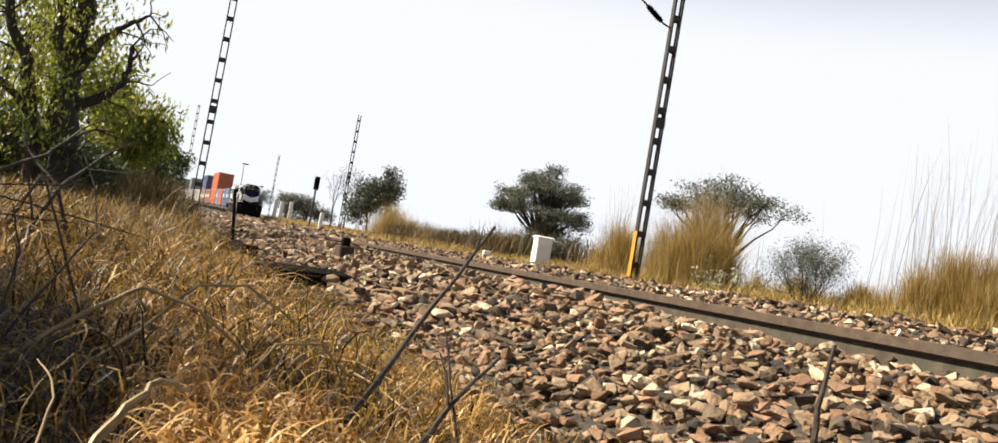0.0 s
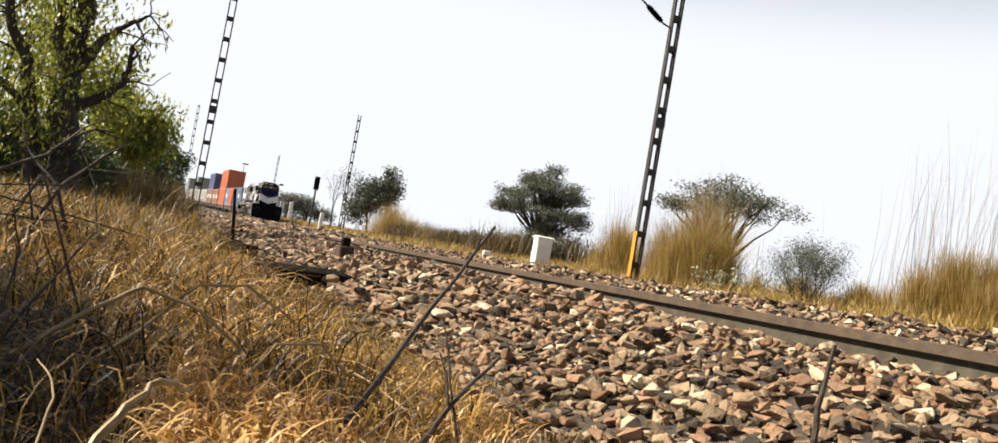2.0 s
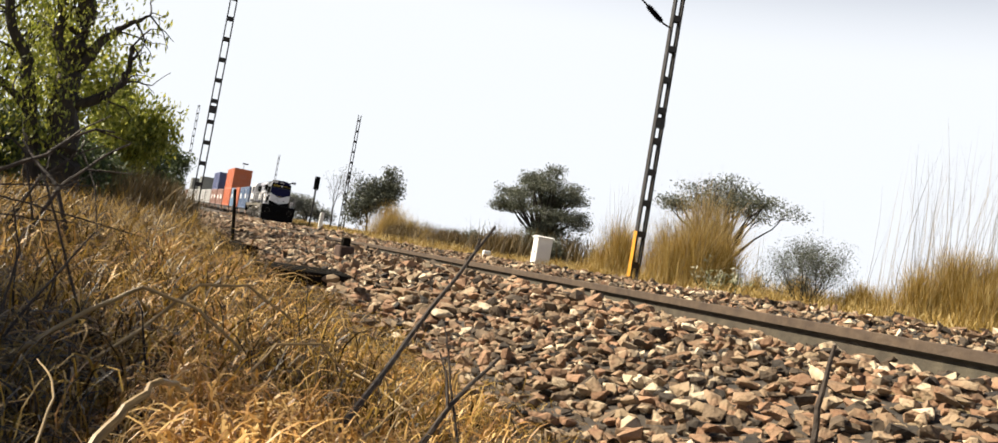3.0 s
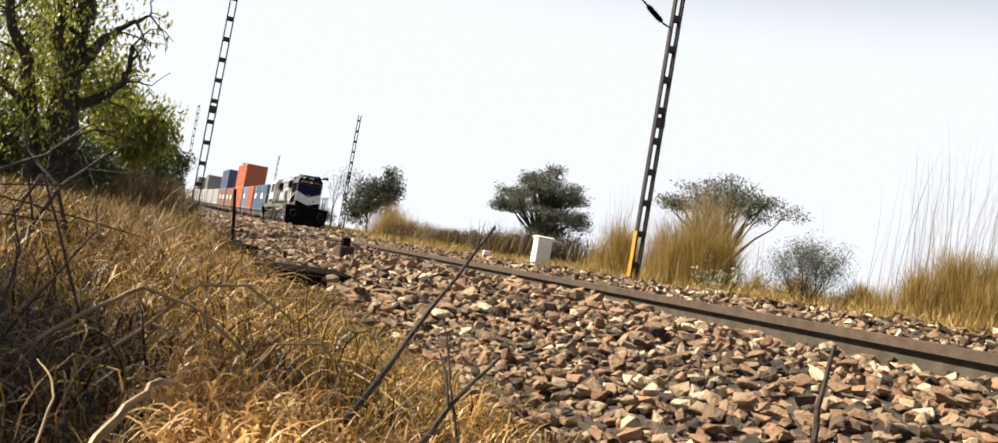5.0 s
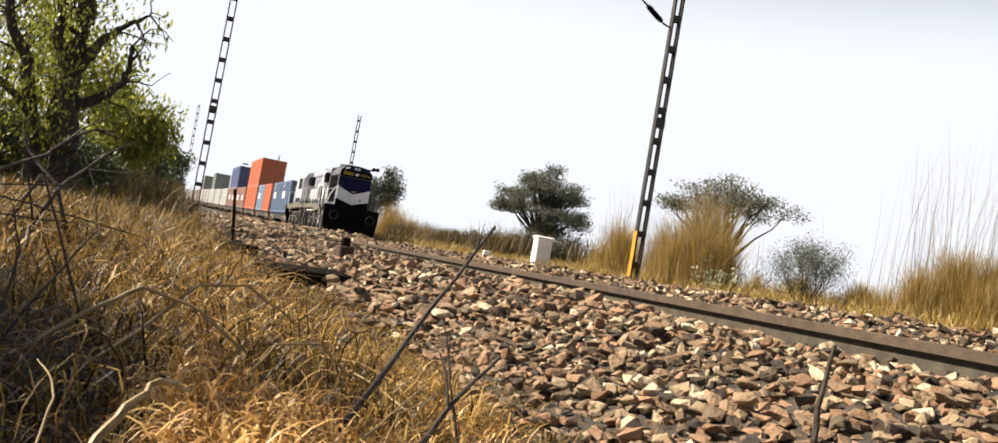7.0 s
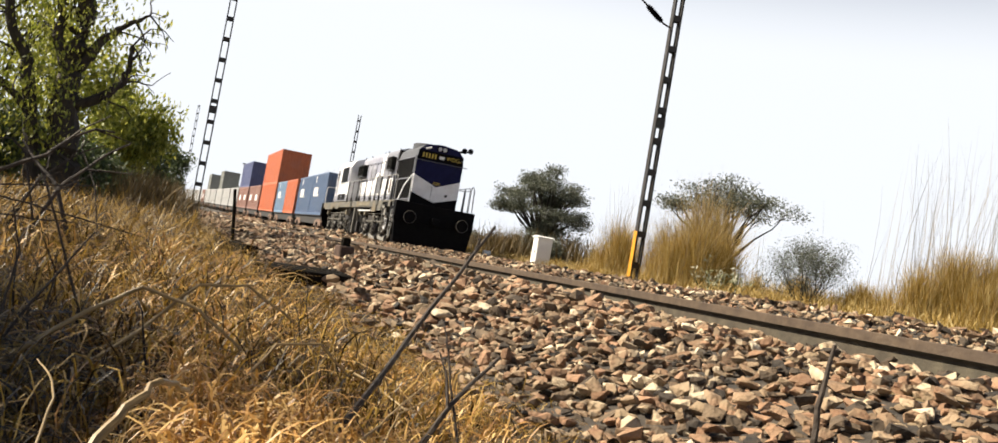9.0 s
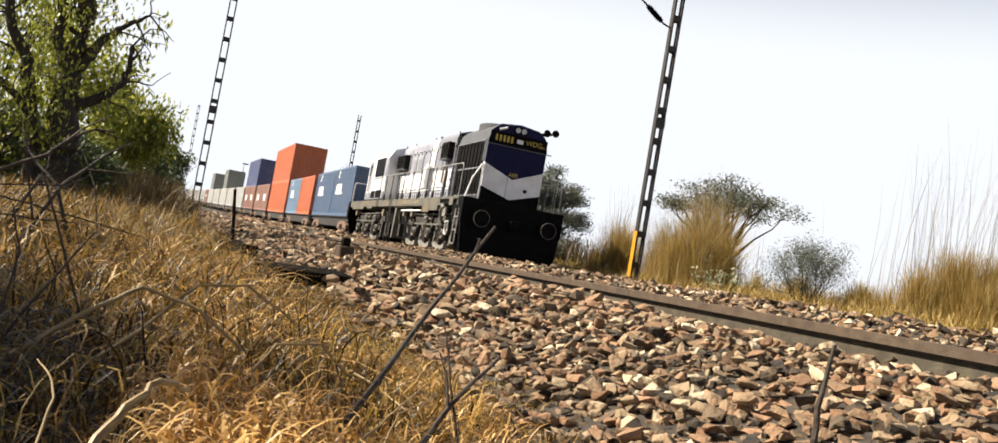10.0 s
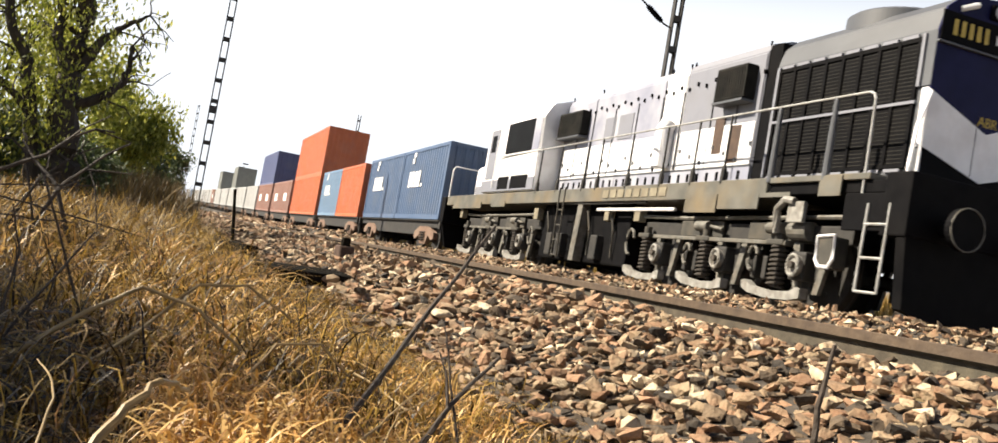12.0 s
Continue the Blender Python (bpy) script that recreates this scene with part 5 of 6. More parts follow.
    for x0, x1, y0, y1, n, l0, l1, w0, w1 in ((-1.7, -0.9, -8.36, -7.9, 5200, 0.08, 0.22, 0.0025, 0.007), (-3.4, -1.9, -8.6, -7.9, 2600, 0.16, 0.34, 0.004, 0.009),
                                              (-3.0, -1.1, -8.0, -7.5, 1800, 0.07, 0.2, 0.003, 0.006), (-6.0, -3.2, -9.4, -7.9, 2200, 0.25, 0.5, 0.006, 0.012)):
        x, y = RNG.uniform(x0, x1, n), RNG.uniform(y0, y1, n)
        pale.append(curls(on_ground(x, y), RNG.uniform(l0, l1, n), RNG.uniform(w0, w1, n), RNG.uniform(2.2, 5.8, n)))
    grass_object("withered_grass", pale, M["straw_pale"], "pale broad withered grass blades in the tangle")
    chunks2 = []
    for x, y, n, s in ((-31, -9.0, 900, 0.8), (-27, -9.3, 800, 0.8), (-36, -8.9, 800, 0.9), (-23, -9.4, 700, 0.6)):
        px, py = RNG.normal(x, s * 1.3, n), RNG.normal(y, s * 0.5, n)
        chunks2.append(blades(on_ground(px, py), RNG.uniform(0.7, 1.35, n), RNG.uniform(0.012, 0.03, n), RNG.uniform(0.05, 0.5, n), 0.5))
    # the darker scrub brown also stands for the trees' shade on this grass
    grass_object("tall_bank_grass", chunks2, M["scrub"], "taller dry grass along the foot of the trees")


def pale_tangle():
    """Pale curled leaves, coloured bright as if sunlit, heaped in the open patch beside the branch."""
    n = 6500
    x, y = RNG.uniform(-1.62, -0.86, n), -8.36 + np.abs(RNG.normal(0, 0.14, n))
    keep = np.array([noise.noise((a * 6.0, b * 6.0, 2.0)) for a, b in zip(x, y)]) + RNG.uniform(-0.25, 0.5, n) > 0
    x, y = x[keep], y[keep]
    m = len(x)
    roots = on_ground(x, y)
    roots[:, 2] += RNG.uniform(0.0, 0.13, m) * np.clip((-7.85 - y) / 0.3, 0, 1)
    heap = [curls(roots, RNG.uniform(0.05, 0.16, m), RNG.uniform(0.002, 0.0055, m), RNG.uniform(2.5, 7.0, m), 8)]
    grass_object("bleached_grass", heap, M["straw_pale"], "pale curled grass leaves heaped on the bank, coloured as if sunlit")


def build_far_grass():
    strip = []
    n = 15000
    x, y = RNG.uniform(-45, 4, n), 2.7 + np.abs(RNG.normal(0.4, 1.5, n))
    strip.append(blades(on_ground(x, y), RNG.uniform(0.15, 0.5, n), RNG.uniform(0.012, 0.025, n), RNG.uniform(0.1, 0.8, n), 0.6))
    n = 11000
    x, y = RNG.uniform(-130, -40, n), 3.0 + np.abs(RNG.normal(0.8, 4.0, n))
    y = y - 0.000168 * np.maximum(0, -x - 30) ** 2
    strip.append(blades(on_ground(x, y), RNG.uniform(0.2, 0.7, n), RNG.uniform(0.03, 0.07, n), RNG.uniform(0.1, 0.6, n), 0.5))
    n = 6000
    x, y = RNG.uniform(-60, 4, n), RNG.uniform(5, 26, n)
    strip.append(blades(on_ground(x, y), RNG.uniform(0.25, 0.6, n), RNG.uniform(0.025, 0.05, n), RNG.uniform(0.1, 0.7, n), 0.5))
    grass_object("verge_grass", strip, M["straw"], "short dry golden grass along the far verge")
    low = []
    bunch = [(RNG.uniform(-64, -34), RNG.uniform(5.2, 8.5), RNG.uniform(0.5, 1.3), 420) for _ in range(16)]
    for x, y, s, n in bunch:
        px, py = RNG.normal(x, s, n), RNG.normal(y, s * 0.7, n)
        low.append(blades(on_ground(px, py), RNG.uniform(0.35, 0.8, n) * (1.15 + s * RNG.uniform(0.6, 1.3)), RNG.uniform(0.03, 0.06, n), RNG.uniform(0.1, 0.6, n), 0.5))
    grass_object("verge_scrub", low, M["scrub"], "low brown scrub of dry grass beyond the tracks")


def build_tussock(x, y, spread, height, n, stalks, stalk_height, label):
    n = int(n * 1.5)
    r = np.abs(RNG.normal(0, 0.5, n)) * spread
    a = RNG.uniform(0, 2 * np.pi, n)
    px, py = x + r * np.cos(a), y + r * np.sin(a) * 0.8
    h = height * RNG.uniform(0.55, 1.1, n) * (1.05 - 0.35 * np.minimum(1.5, r / spread))
    ob = new("grass_tussock")
    tagged(ob, label, "grass tussock", "tall tussocks beyond the tracks")
    ch = [blades(on_ground(px, py), h, RNG.uniform(0.007, 0.016, n), RNG.uniform(0.08, 0.5, n) * (0.5 + r / spread), 0.6)]
    vs, fs = ch[0]
    raw_mesh("leaf_tuft", vs, fs, M["straw"], "", "", "stuff", ob)
    if stalks:
        r = np.abs(RNG.normal(0, 0.6, stalks)) * spread
        a = RNG.uniform(0, 2 * np.pi, stalks)
        px, py = x + r * np.cos(a), y + r * np.sin(a) * 0.8
        vs, fs = blades(on_ground(px, py), stalk_height * RNG.uniform(0.6, 1.05, stalks), RNG.uniform(0.007, 0.012, stalks), RNG.uniform(0.01, 0.09, stalks), 0.3, 5)
        raw_mesh("stalk_tuft", vs, fs, M["stalk"], "thin pale flowering stalks", "", "stuff", ob)


build_near_grass()
build_far_grass()
GOLD = "tall golden tussock of dry cane grass"
for args in ((-20.3, 3.9, 0.9, 2.0, 1300, 60, 3.0, GOLD), (-21.2, 4.9, 0.9, 2.6, 1500, 60, 3.3, GOLD), (-21.0, 4.45, 0.6, 2.95, 420, 60, 3.4, GOLD), (-20.0, 4.6, 0.8, 1.7, 900, 30, 2.6, GOLD), (-24.4, 3.9, 0.9, 1.9, 1300, 50, 3.0, GOLD), (-25.5, 4.6, 0.8, 1.6, 800, 30, 2.9, GOLD), (-20.6, 3.4, 0.7, 1.5, 900, 20, 2.2, GOLD), (-22.2, 4.2, 0.8, 1.9, 900, 40, 2.8, GOLD),
             (-26.4, 4.2, 0.6, 1.0, 500, 20, 2.2, GOLD), (-13.5, 4.7, 0.6, 1.2, 800, 30, 3.3, GOLD), (-13.3, 5.4, 0.9, 1.55, 2000, 50, 3.9, GOLD), (-13.0, 6.1, 0.9, 1.5, 1700, 40, 3.9, GOLD), (-12.6, 5.3, 0.7, 1.0, 1000, 10, 3.0, GOLD),
             (-12.2, 6.6, 0.6, 1.3, 700, 26, 3.6, GOLD), (-14.6, 5.0, 0.4, 0.7, 250, 10, 3.5, GOLD), (-16.8, 4.6, 1.0, 0.75, 1100, 0, 0, GOLD), (-15.2, 4.9, 0.9, 0.75, 900, 6, 3.0, GOLD), (-18.4, 4.6, 0.6, 0.7, 400, 12, 2.0, GOLD),
             (-67.5, 6.3, 2.6, 3.0, 2000, 30, 3.4, "wide orange-gold tussock of dry cane grass"), (-66.0, 6.6, 2.0, 2.2, 1000, 14, 2.8, GOLD), (-61.5, 6.5, 1.7, 1.9, 900, 14, 2.4, GOLD), (-57.0, 6.4, 1.5, 1.4, 700, 14, 2.0, GOLD), (-41.5, 6.0, 0.9, 1.3, 350, 20, 2.2, GOLD)):
    build_tussock(*args)


def limb(bm, p, d, length, r, depth, tips, spread, up, kids, edge=1e9):
    """A crooked tapering branch that forks until depth runs out."""
    pts, rad = [p.copy()], [r]
    steps = 4
    for i in range(steps):
        d = (d + Vector(RNG.normal(0, 0.16, 3)) + Vector((0, 0, up * 0.12))).normalized()
        if p.y + d.y * length > edge:
            d = Vector((d.x, -abs(d.y), d.z))
        p = p + d * length / steps
        pts.append(p.copy())
        rad.append(r * (1 - 0.42 * (i + 1) / steps))
    tube(bm, pts, r, 7 if depth > 1 else 5, taper=rad)
    if depth == 0:
        tips.append((p, d))
        return
    if depth <= 2:
        tips.append((pts[2], d))
    for k in range(kids):
        side = Vector(RNG.normal(0, 1, 3))
        side = (side - side.dot(d) * d).normalized()
        nd = (d + side * spread * RNG.uniform(0.6, 1.2)).normalized()
        limb(bm, pts[-1 - (k % 2)], nd, length * RNG.uniform(0.62, 0.85), rad[-1] * 0.8, depth - 1, tips, spread, up, kids, edge)


def leaf_quads(centres, per, spread, size, droop=0.0, flat=1.0):
    c = np.repeat(np.asarray(centres, float), per, 0)
    n = len(c)
    c = c + np.clip(RNG.normal(0, 1, (n, 3)), -1.7, 1.7) * np.array([spread, spread, spread * flat])
    u = RNG.normal(0, 1, (n, 3))
    u[:, 2] -= droop * 2.5
    u /= np.linalg.norm(u, axis=1)[:, None]
    v = np.cross(u, RNG.normal(0, 1, (n, 3)))
    v /= np.linalg.norm(v, axis=1)[:, None]
    s = size * RNG.uniform(0.6, 1.4, n)[:, None]
    q = np.stack([c - u * s, c + v * s * 0.38, c + u * s, c - v * s * 0.38], 1)
    return q.reshape(-1, 3), np.arange(4 * n).reshape(-1, 4)


def build_tree(name, seed, base, height, radius, trunk, depth, spread, up, per, cloud, size, mat, label, droop=0.0, flat=1.0, category="tree", stems=1, keep=1.0):
    """A forked trunk with leafy twig ends, grown from its own seed and brought to a height and a crown radius over its base."""
    global RNG
    was, RNG = RNG, np.random.default_rng(seed)
    ob = new(name)
    tagged(ob, label, category)
    bm, tips, foot = bmesh.new(), [], Vector(base)
    for s in range(stems):
        d = Vector((0, 0, 1))
        if stems > 1:
            d = (d + Vector((RNG.normal(0, 0.45), RNG.normal(0, 0.45), 0))).normalized()
        limb(bm, Vector((0, 0, 0)), d, height * 0.36, trunk, depth, tips, spread, up, 3)
    t = np.array([p[0][:] for p in tips])
    top = t[:, 2].max() + cloud * flat
    mid = np.median(t[:, :2], axis=0)
    far = np.quantile(np.hypot(t[:, 0] - mid[0], t[:, 1] - mid[1]), 0.9) + cloud
    kz, k = height / top, radius / far

    def placed(x, y, z):
        share = min(1.0, max(0.0, z / top))
        return Vector((x * k - mid[0] * k * share, y * k - mid[1] * k * share, z * kz - 0.2)) + foot
    for v in bm.verts:
        v.co = placed(*v.co)
    part("trunk", bm, M["bark"], ob)
    c = [placed(*p)[:] for p in t if RNG.uniform() < keep]
    v, f = leaf_quads(c, per, cloud, size, droop, flat)
    raw_mesh("crown", v, f, M[mat], "", "", "", ob)
    RNG = was
    return ob


def hanging(bm, tips, p, d, length, n, spread):
    """Crooked side twigs from a limb's end, with their ends noted for leaves."""
    for _ in range(n):
        e = (d + Vector(RNG.normal(0, spread, 3))).normalized()
        limb(bm, p, e, length * RNG.uniform(0.6, 1.2), 0.022, 1, tips, 0.8, -0.5, 2)


def build_gnarled_tree():
    """A thick old trunk that leans and forks into crooked, half-bare limbs."""
    global RNG
    was, RNG = RNG, np.random.default_rng(23)
    ob = new("gnarled_tree")
    ob.location = (-20.0, -10.8, -0.35)
    tagged(ob, "old thick-trunked tree with crooked limbs and hanging leaf tufts", "tree")
    bm, leafy, sparse = bmesh.new(), [], []
    stems = (([(0, 0.1, 0), (0.05, -0.1, 1.1), (0, -0.2, 2.1), (-0.1, -0.2, 2.8), (0, -0.18, 3.5), (0.1, -0.1, 4.2), (0.2, 0.1, 5.3)], 0.34, 0.13, leafy, 3),
             ([(0.1, -0.45, 0), (0, -0.75, 1.65), (-0.1, -1.05, 2.75), (0, -1.45, 3.55), (0.1, -1.7, 4.9)], 0.17, 0.07, leafy, 4),
             ([(0, -0.1, 1.9), (0.1, 0.1, 2.05), (0.2, 0.45, 2.25), (0.1, 0.8, 2.65), (0.15, 0.87, 3.05), (0.1, 0.84, 3.4)], 0.13, 0.035, sparse, 3),
             ([(-0.05, -0.15, 2.7), (0, 0.03, 2.9), (0.05, 0.26, 3.38), (0, 0.52, 3.65), (0.1, 0.8, 3.9), (0, 1.05, 4.12)], 0.13, 0.02, sparse, 2),
             ([(0, -0.2, 2.6), (-0.1, -0.55, 3.3), (0, -0.6, 4.0), (0.1, -0.4, 5.0)], 0.15, 0.05, leafy, 3),
             ([(0, -0.75, 1.6), (0.1, -1.1, 2.0), (0, -1.6, 2.3), (0, -1.9, 2.9)], 0.09, 0.03, leafy, 3))
    for pts, r0, r1, tips, n in stems:
        pts = [Vector(p) for p in pts]
        fine = []
        for a, b in zip(pts, pts[1:]):
            for k in range(3):
                fine.append(a.lerp(b, k / 3) + Vector(RNG.normal(0, 0.12 * r0, 3)))
        fine.append(pts[-1])
        m = len(fine) - 1
        tube(bm, fine, r0, 10, taper=[(r0 + (r1 - r0) * k / m) * RNG.uniform(0.88, 1.12) for k in range(m + 1)])
        for k in range(2 if tips is sparse else 1, len(pts)):
            hanging(bm, tips, pts[k], (pts[k] - pts[k - 1]).normalized() + Vector((0, 0.2 if tips is sparse else -0.2, -0.2)), 0.5 if tips is sparse else 0.75, n, 0.6)
    part("trunk", bm, M["bark"], ob)
    v1, f1 = leaf_quads([t[0][:] for t in leafy], 44, 0.22, 0.055, 0.8, 1.3)
    v2, f2 = leaf_quads([t[0][:] for t in sparse if RNG.uniform() < 0.5], 7, 0.09, 0.07, 1.4, 2.2)
    raw_mesh("crown", np.concatenate([v1, v2]), np.concatenate([f1, f2 + len(v1)]), M["leaf_green"], "", "", "", ob)
    RNG = was


def build_umbrella_tree(name, seed, base, height, radius, floor, pads, leaf, mat, label, low=0.55):
    """A thorn tree whose limbs spread from low down into flat, layered pads of fine leaves."""
    global RNG
    was, RNG = RNG, np.random.default_rng(seed)
    ob = new(name)
    ob.location = base
    tagged(ob, label, "tree")
    bm, centres = bmesh.new(), []
    fork = height * 0.26
    tube(bm, [(0, 0, -0.3), (0.05, 0.04, fork * 0.6), (0, 0.1, fork)], 0, 9, taper=[0.2, 0.15, 0.13])
    for k in range(pads):
        a = 2.4 * k + RNG.uniform(-0.3, 0.3)
        r = radius * math.sqrt((k + 0.6) / pads) * RNG.uniform(0.85, 1.1)
        z = floor + (height - floor) * (1 - 0.5 * (r / radius) ** 2) * RNG.uniform(low, 1.0)
        end = Vector((r * math.cos(a), r * math.sin(a), z))
        start = Vector((0, 0.1, fork * RNG.uniform(0.8, 1.0)))
        mid = start.lerp(end, 0.5) + Vector((RNG.normal(0, 0.12), RNG.normal(0, 0.12), 0.1 * height * RNG.uniform(0, 0.6)))
        tube(bm, [start, start.lerp(mid, 0.5) + Vector(RNG.normal(0, 0.05, 3)), mid, mid.lerp(end, 0.5) + Vector(RNG.normal(0, 0.06, 3)), end], 0, 6, taper=[0.07, 0.055, 0.04, 0.025, 0.012])
        for _ in range(7):
            b = RNG.uniform(0, 6.28)
            q = RNG.uniform(0.15, 0.62) * radius * 0.42
            tip = end + Vector((q * math.cos(b), q * math.sin(b), RNG.uniform(-0.1, 0.16)))
            tube(bm, [mid.lerp(end, RNG.uniform(0.5, 1.0)), tip], 0, 4, taper=[0.012, 0.004])
            centres.append(tip[:])
    part("trunk", bm, M["bark"], ob)
    v, f = leaf_quads(centres, leaf, radius * 0.1, 0.05, 0.0, 0.55)
    raw_mesh("crown", v, f, M[mat], "", "", "", ob)
    RNG = was


# trees along the bank on the camera's side
build_gnarled_tree()
build_tree("roadside_tree", 12, (-23.0, -12.9, -0.3), 6.2, 1.35, 0.2, 4, 0.65, 0.25, 26, 0.28, 0.08, "leaf_green", "leafy tree with a dark forked trunk", 0.8, 1.3, keep=0.8)
build_tree("roadside_tree", 13, (-25.0, -11.8, -0.3), 4.6, 1.7, 0.17, 4, 0.8, 0.15, 38, 0.36, 0.09, "leaf_green", "bushy green tree behind the dry grass", 0.3, 0.9)
build_tree("roadside_tree", 14, (-30.5, -10.6, -0.25), 4.1, 1.3, 0.14, 4, 0.85, 0.1, 80, 0.34, 0.085, "leaf_green", "rounded green tree with drooping leaves by the bank", 0.8, 1.2)
build_tree("roadside_tree", 15, (-37.0, -10.6, -0.2), 3.0, 1.3, 0.14, 4, 0.85, 0.1, 50, 0.34, 0.09, "leaf_dark", "low dark green tree by the bank", 0.2, 0.9)
build_tree("roadside_tree", 16, (-64.0, -9.7, -0.1), 4.5, 1.15, 0.16, 3, 0.8, 0.1, 110, 0.36, 0.11, "leaf_dark", "small dark tree far along the bank", 0.1, 0.8)
# the next two trees stand out of view, added only to shade the bank
build_tree("roadside_tree", 19, (-6.6, -15.0, -0.35), 5.6, 2.2, 0.2, 4, 0.6, 0.2, 90, 0.3, 0.09, "leaf_green", "unseen leafy tree added to dapple the bank with shade", 0.5, 1.0)
build_tree("roadside_tree", 17, (-3.6, -15.44, -0.35), 5.4, 1.85, 0.2, 3, 0.55, 0.2, 750, 0.36, 0.09, "leaf_green", "unseen leafy tree added to shade the grass", 0.5, 1.0)
for i, (x, y, h) in enumerate(((-21.5, -12.2, 2.0), (-23.5, -11.0, 1.5), (-26.5, -10.7, 1.6), (-22.5, -13.4, 2.5), (-28.0, -12.0, 2.4), (-33.0, -10.2, 1.6), (-41.0, -10.4, 2.2), (-20.5, -14.0, 2.6))):
    build_tree("understorey_bush", 30 + i, (x, y, -0.3), h, 0.55 * h, 0.05, 3, 0.8, 0.2, 60, 0.22, 0.07, "leaf_dark", "dense dark green bush under the trees", 0.2, 0.9, "bush", 3)
# beyond the tracks
build_umbrella_tree("acacia_tree", 51, (-40.8, 7.75, 0.3), 5.1, 2.15, 1.5, 44, 105, "leaf_grey", "grey-green acacia tree with a layered flat crown", 0.3)
build_tree("low_bush", 52, (-40.5, 8.0, 0.3), 2.7, 1.75, 0.05, 3, 0.8, 0.15, 60, 0.26, 0.07, "leaf_grey", "dull green bush under the acacia", 0.0, 0.8, "bush", 3)
build_umbrella_tree("acacia_tree", 53, (-29.4, 10.6, 0.33), 4.3, 2.35, 2.3, 24, 60, "leaf_grey", "spreading thorn tree with thin umbrella crown")
build_tree("thorn_bush", 54, (-15.8, 4.0, 0.14), 1.8, 0.9, 0.02, 3, 0.42, 0.45, 30, 0.1, 0.017, "leaf_grey", "airy grey-green thorn bush", 0.0, 1.2, "bush", 13)
build_tree("far_tree", 55, (-71.4, 5.4, 0.35), 5.0, 1.4, 0.18, 4, 0.75, 0.15, 70, 0.36, 0.11, "leaf_grey", "dense grey-green tree beyond the line", 0.0, 0.9)
build_tree("far_tree", 56, (-71.2, 6.5, 0.35), 6.0, 0.95, 0.12, 3, 0.5, 0.5, 80, 0.36, 0.11, "leaf_grey", "slender grey-green tree beyond the line", 0.0, 0.9)
build_tree("bare_tree", 57, (-83.0, 4.2, 0.5), 6.0, 1.4, 0.13, 4, 0.45, 0.4, 1, 0.3, 0.08, "leaf_grey", "nearly bare slender tree beside the signal")
build_tree("bare_tree", 58, (-78.0, 4.5, 0.5), 6.2, 1.4, 0.13, 4, 0.4, 0.5, 2, 0.3, 0.08, "leaf_grey", "nearly bare slender tree beside the line")
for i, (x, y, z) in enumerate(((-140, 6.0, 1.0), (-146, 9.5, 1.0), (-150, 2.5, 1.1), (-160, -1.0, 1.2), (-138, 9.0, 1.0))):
    build_tree("distant_tree", 60 + i, (x, y, z), 4.6, 3.2, 0.2, 4, 0.85, 0.1, 34, 0.5, 0.16, "leaf_haze", "grey-green tree far along the line, leaves paled for haze", 0.0, 0.8)
for i, (x, y) in enumerate(((-48.0, 6.9), (-36.5, 6.6), (-53.0, 7.4), (-45.0, 8.2))):
    build_tree("low_bush", 70 + i, (x, y, 0.3), 1.5, 0.9, 0.05, 3, 0.8, 0.15, 40, 0.2, 0.06, "leaf_grey", "low dull green bush in the scrub", 0.0, 0.8, "bush", 3)


def build_weed(x, y, h):
    ob = new("flowering_weed")
    tagged(ob, "slender weed with pale whitish leaves on the verge", "weed", "weeds on the verge")
    base = Vector((x, y, float(heights(np.array([x]), np.array([y]))[0])))
    bm, tips = bmesh.new(), []
    for k in range(4):
        d = Vector((RNG.normal(0, 0.25), RNG.normal(0, 0.25), 1)).normalized()
        limb(bm, base - Vector((0, 0, 0.03)), d, h * RNG.uniform(0.5, 0.8), 0.009, 1, tips, 0.5, 0.3, 3)
    part("stem", bm, M["leaf_dark"], ob)
    v, f = leaf_quads([t[0][:] for t in tips], 3, 0.06, 0.055)
    raw_mesh("leaves", v, f, M["pale_leaf"], "", "", "", ob)


M["pale_leaf"] = material("pale_weed_leaves", [(0.204, 0.225, 0.109), (0.422, 0.408, 0.306)], 3, 0.5, island=0.8, through_light=0.3)
for args in ((-17.9, 3.0, 0.75), (-17.2, 3.3, 0.6), (-17.5, 3.1, 0.5), (-18.2, 3.2, 0.55)):
    build_weed(*args)

# ---- twigs and stems in the near grass ----


def build_twig(points, radius, mat, label, forks=()):
    """A dry stem, rooted in the ground at its lower end, with side twigs (start share, direction, length)."""
    pts = [Vector(p) for p in points]
    radius *= 0.62
    if pts[0].z > ground_z(pts[0].x, pts[0].y) + 0.02:
        d = (pts[0] - pts[1]).normalized()
        low = pts[0] + d * 0.25
        low.z = ground_z(low.x, low.y) - 0.02
        pts.insert(0, low)
    fine = []
    for a, b in zip(pts, pts[1:]):
        for k in range(4):
            fine.append(a.lerp(b, k / 4) + Vector(RNG.normal(0, min(0.0011, radius * 0.3), 3)))
    fine.append(pts[-1])
    bm = bmesh.new()
    n = len(fine)
    tube(bm, fine, radius, 7, taper=[radius * (1.15 - 0.65 * i / (n - 1)) for i in range(n)])
    for share, d, length in forks:
        p = fine[int(share * (n - 1))]
        q = p + Vector(d).normalized() * length
        tube(bm, [p, p.lerp(q, 0.5) + Vector(RNG.normal(0, radius, 3)), q], radius, 5, taper=[radius * 0.6, radius * 0.45, radius * 0.25])
    ob = link_mesh("dry_stem", bm, M[mat])
    tagged(ob, label, "dry stem", "dry stems in the grass")


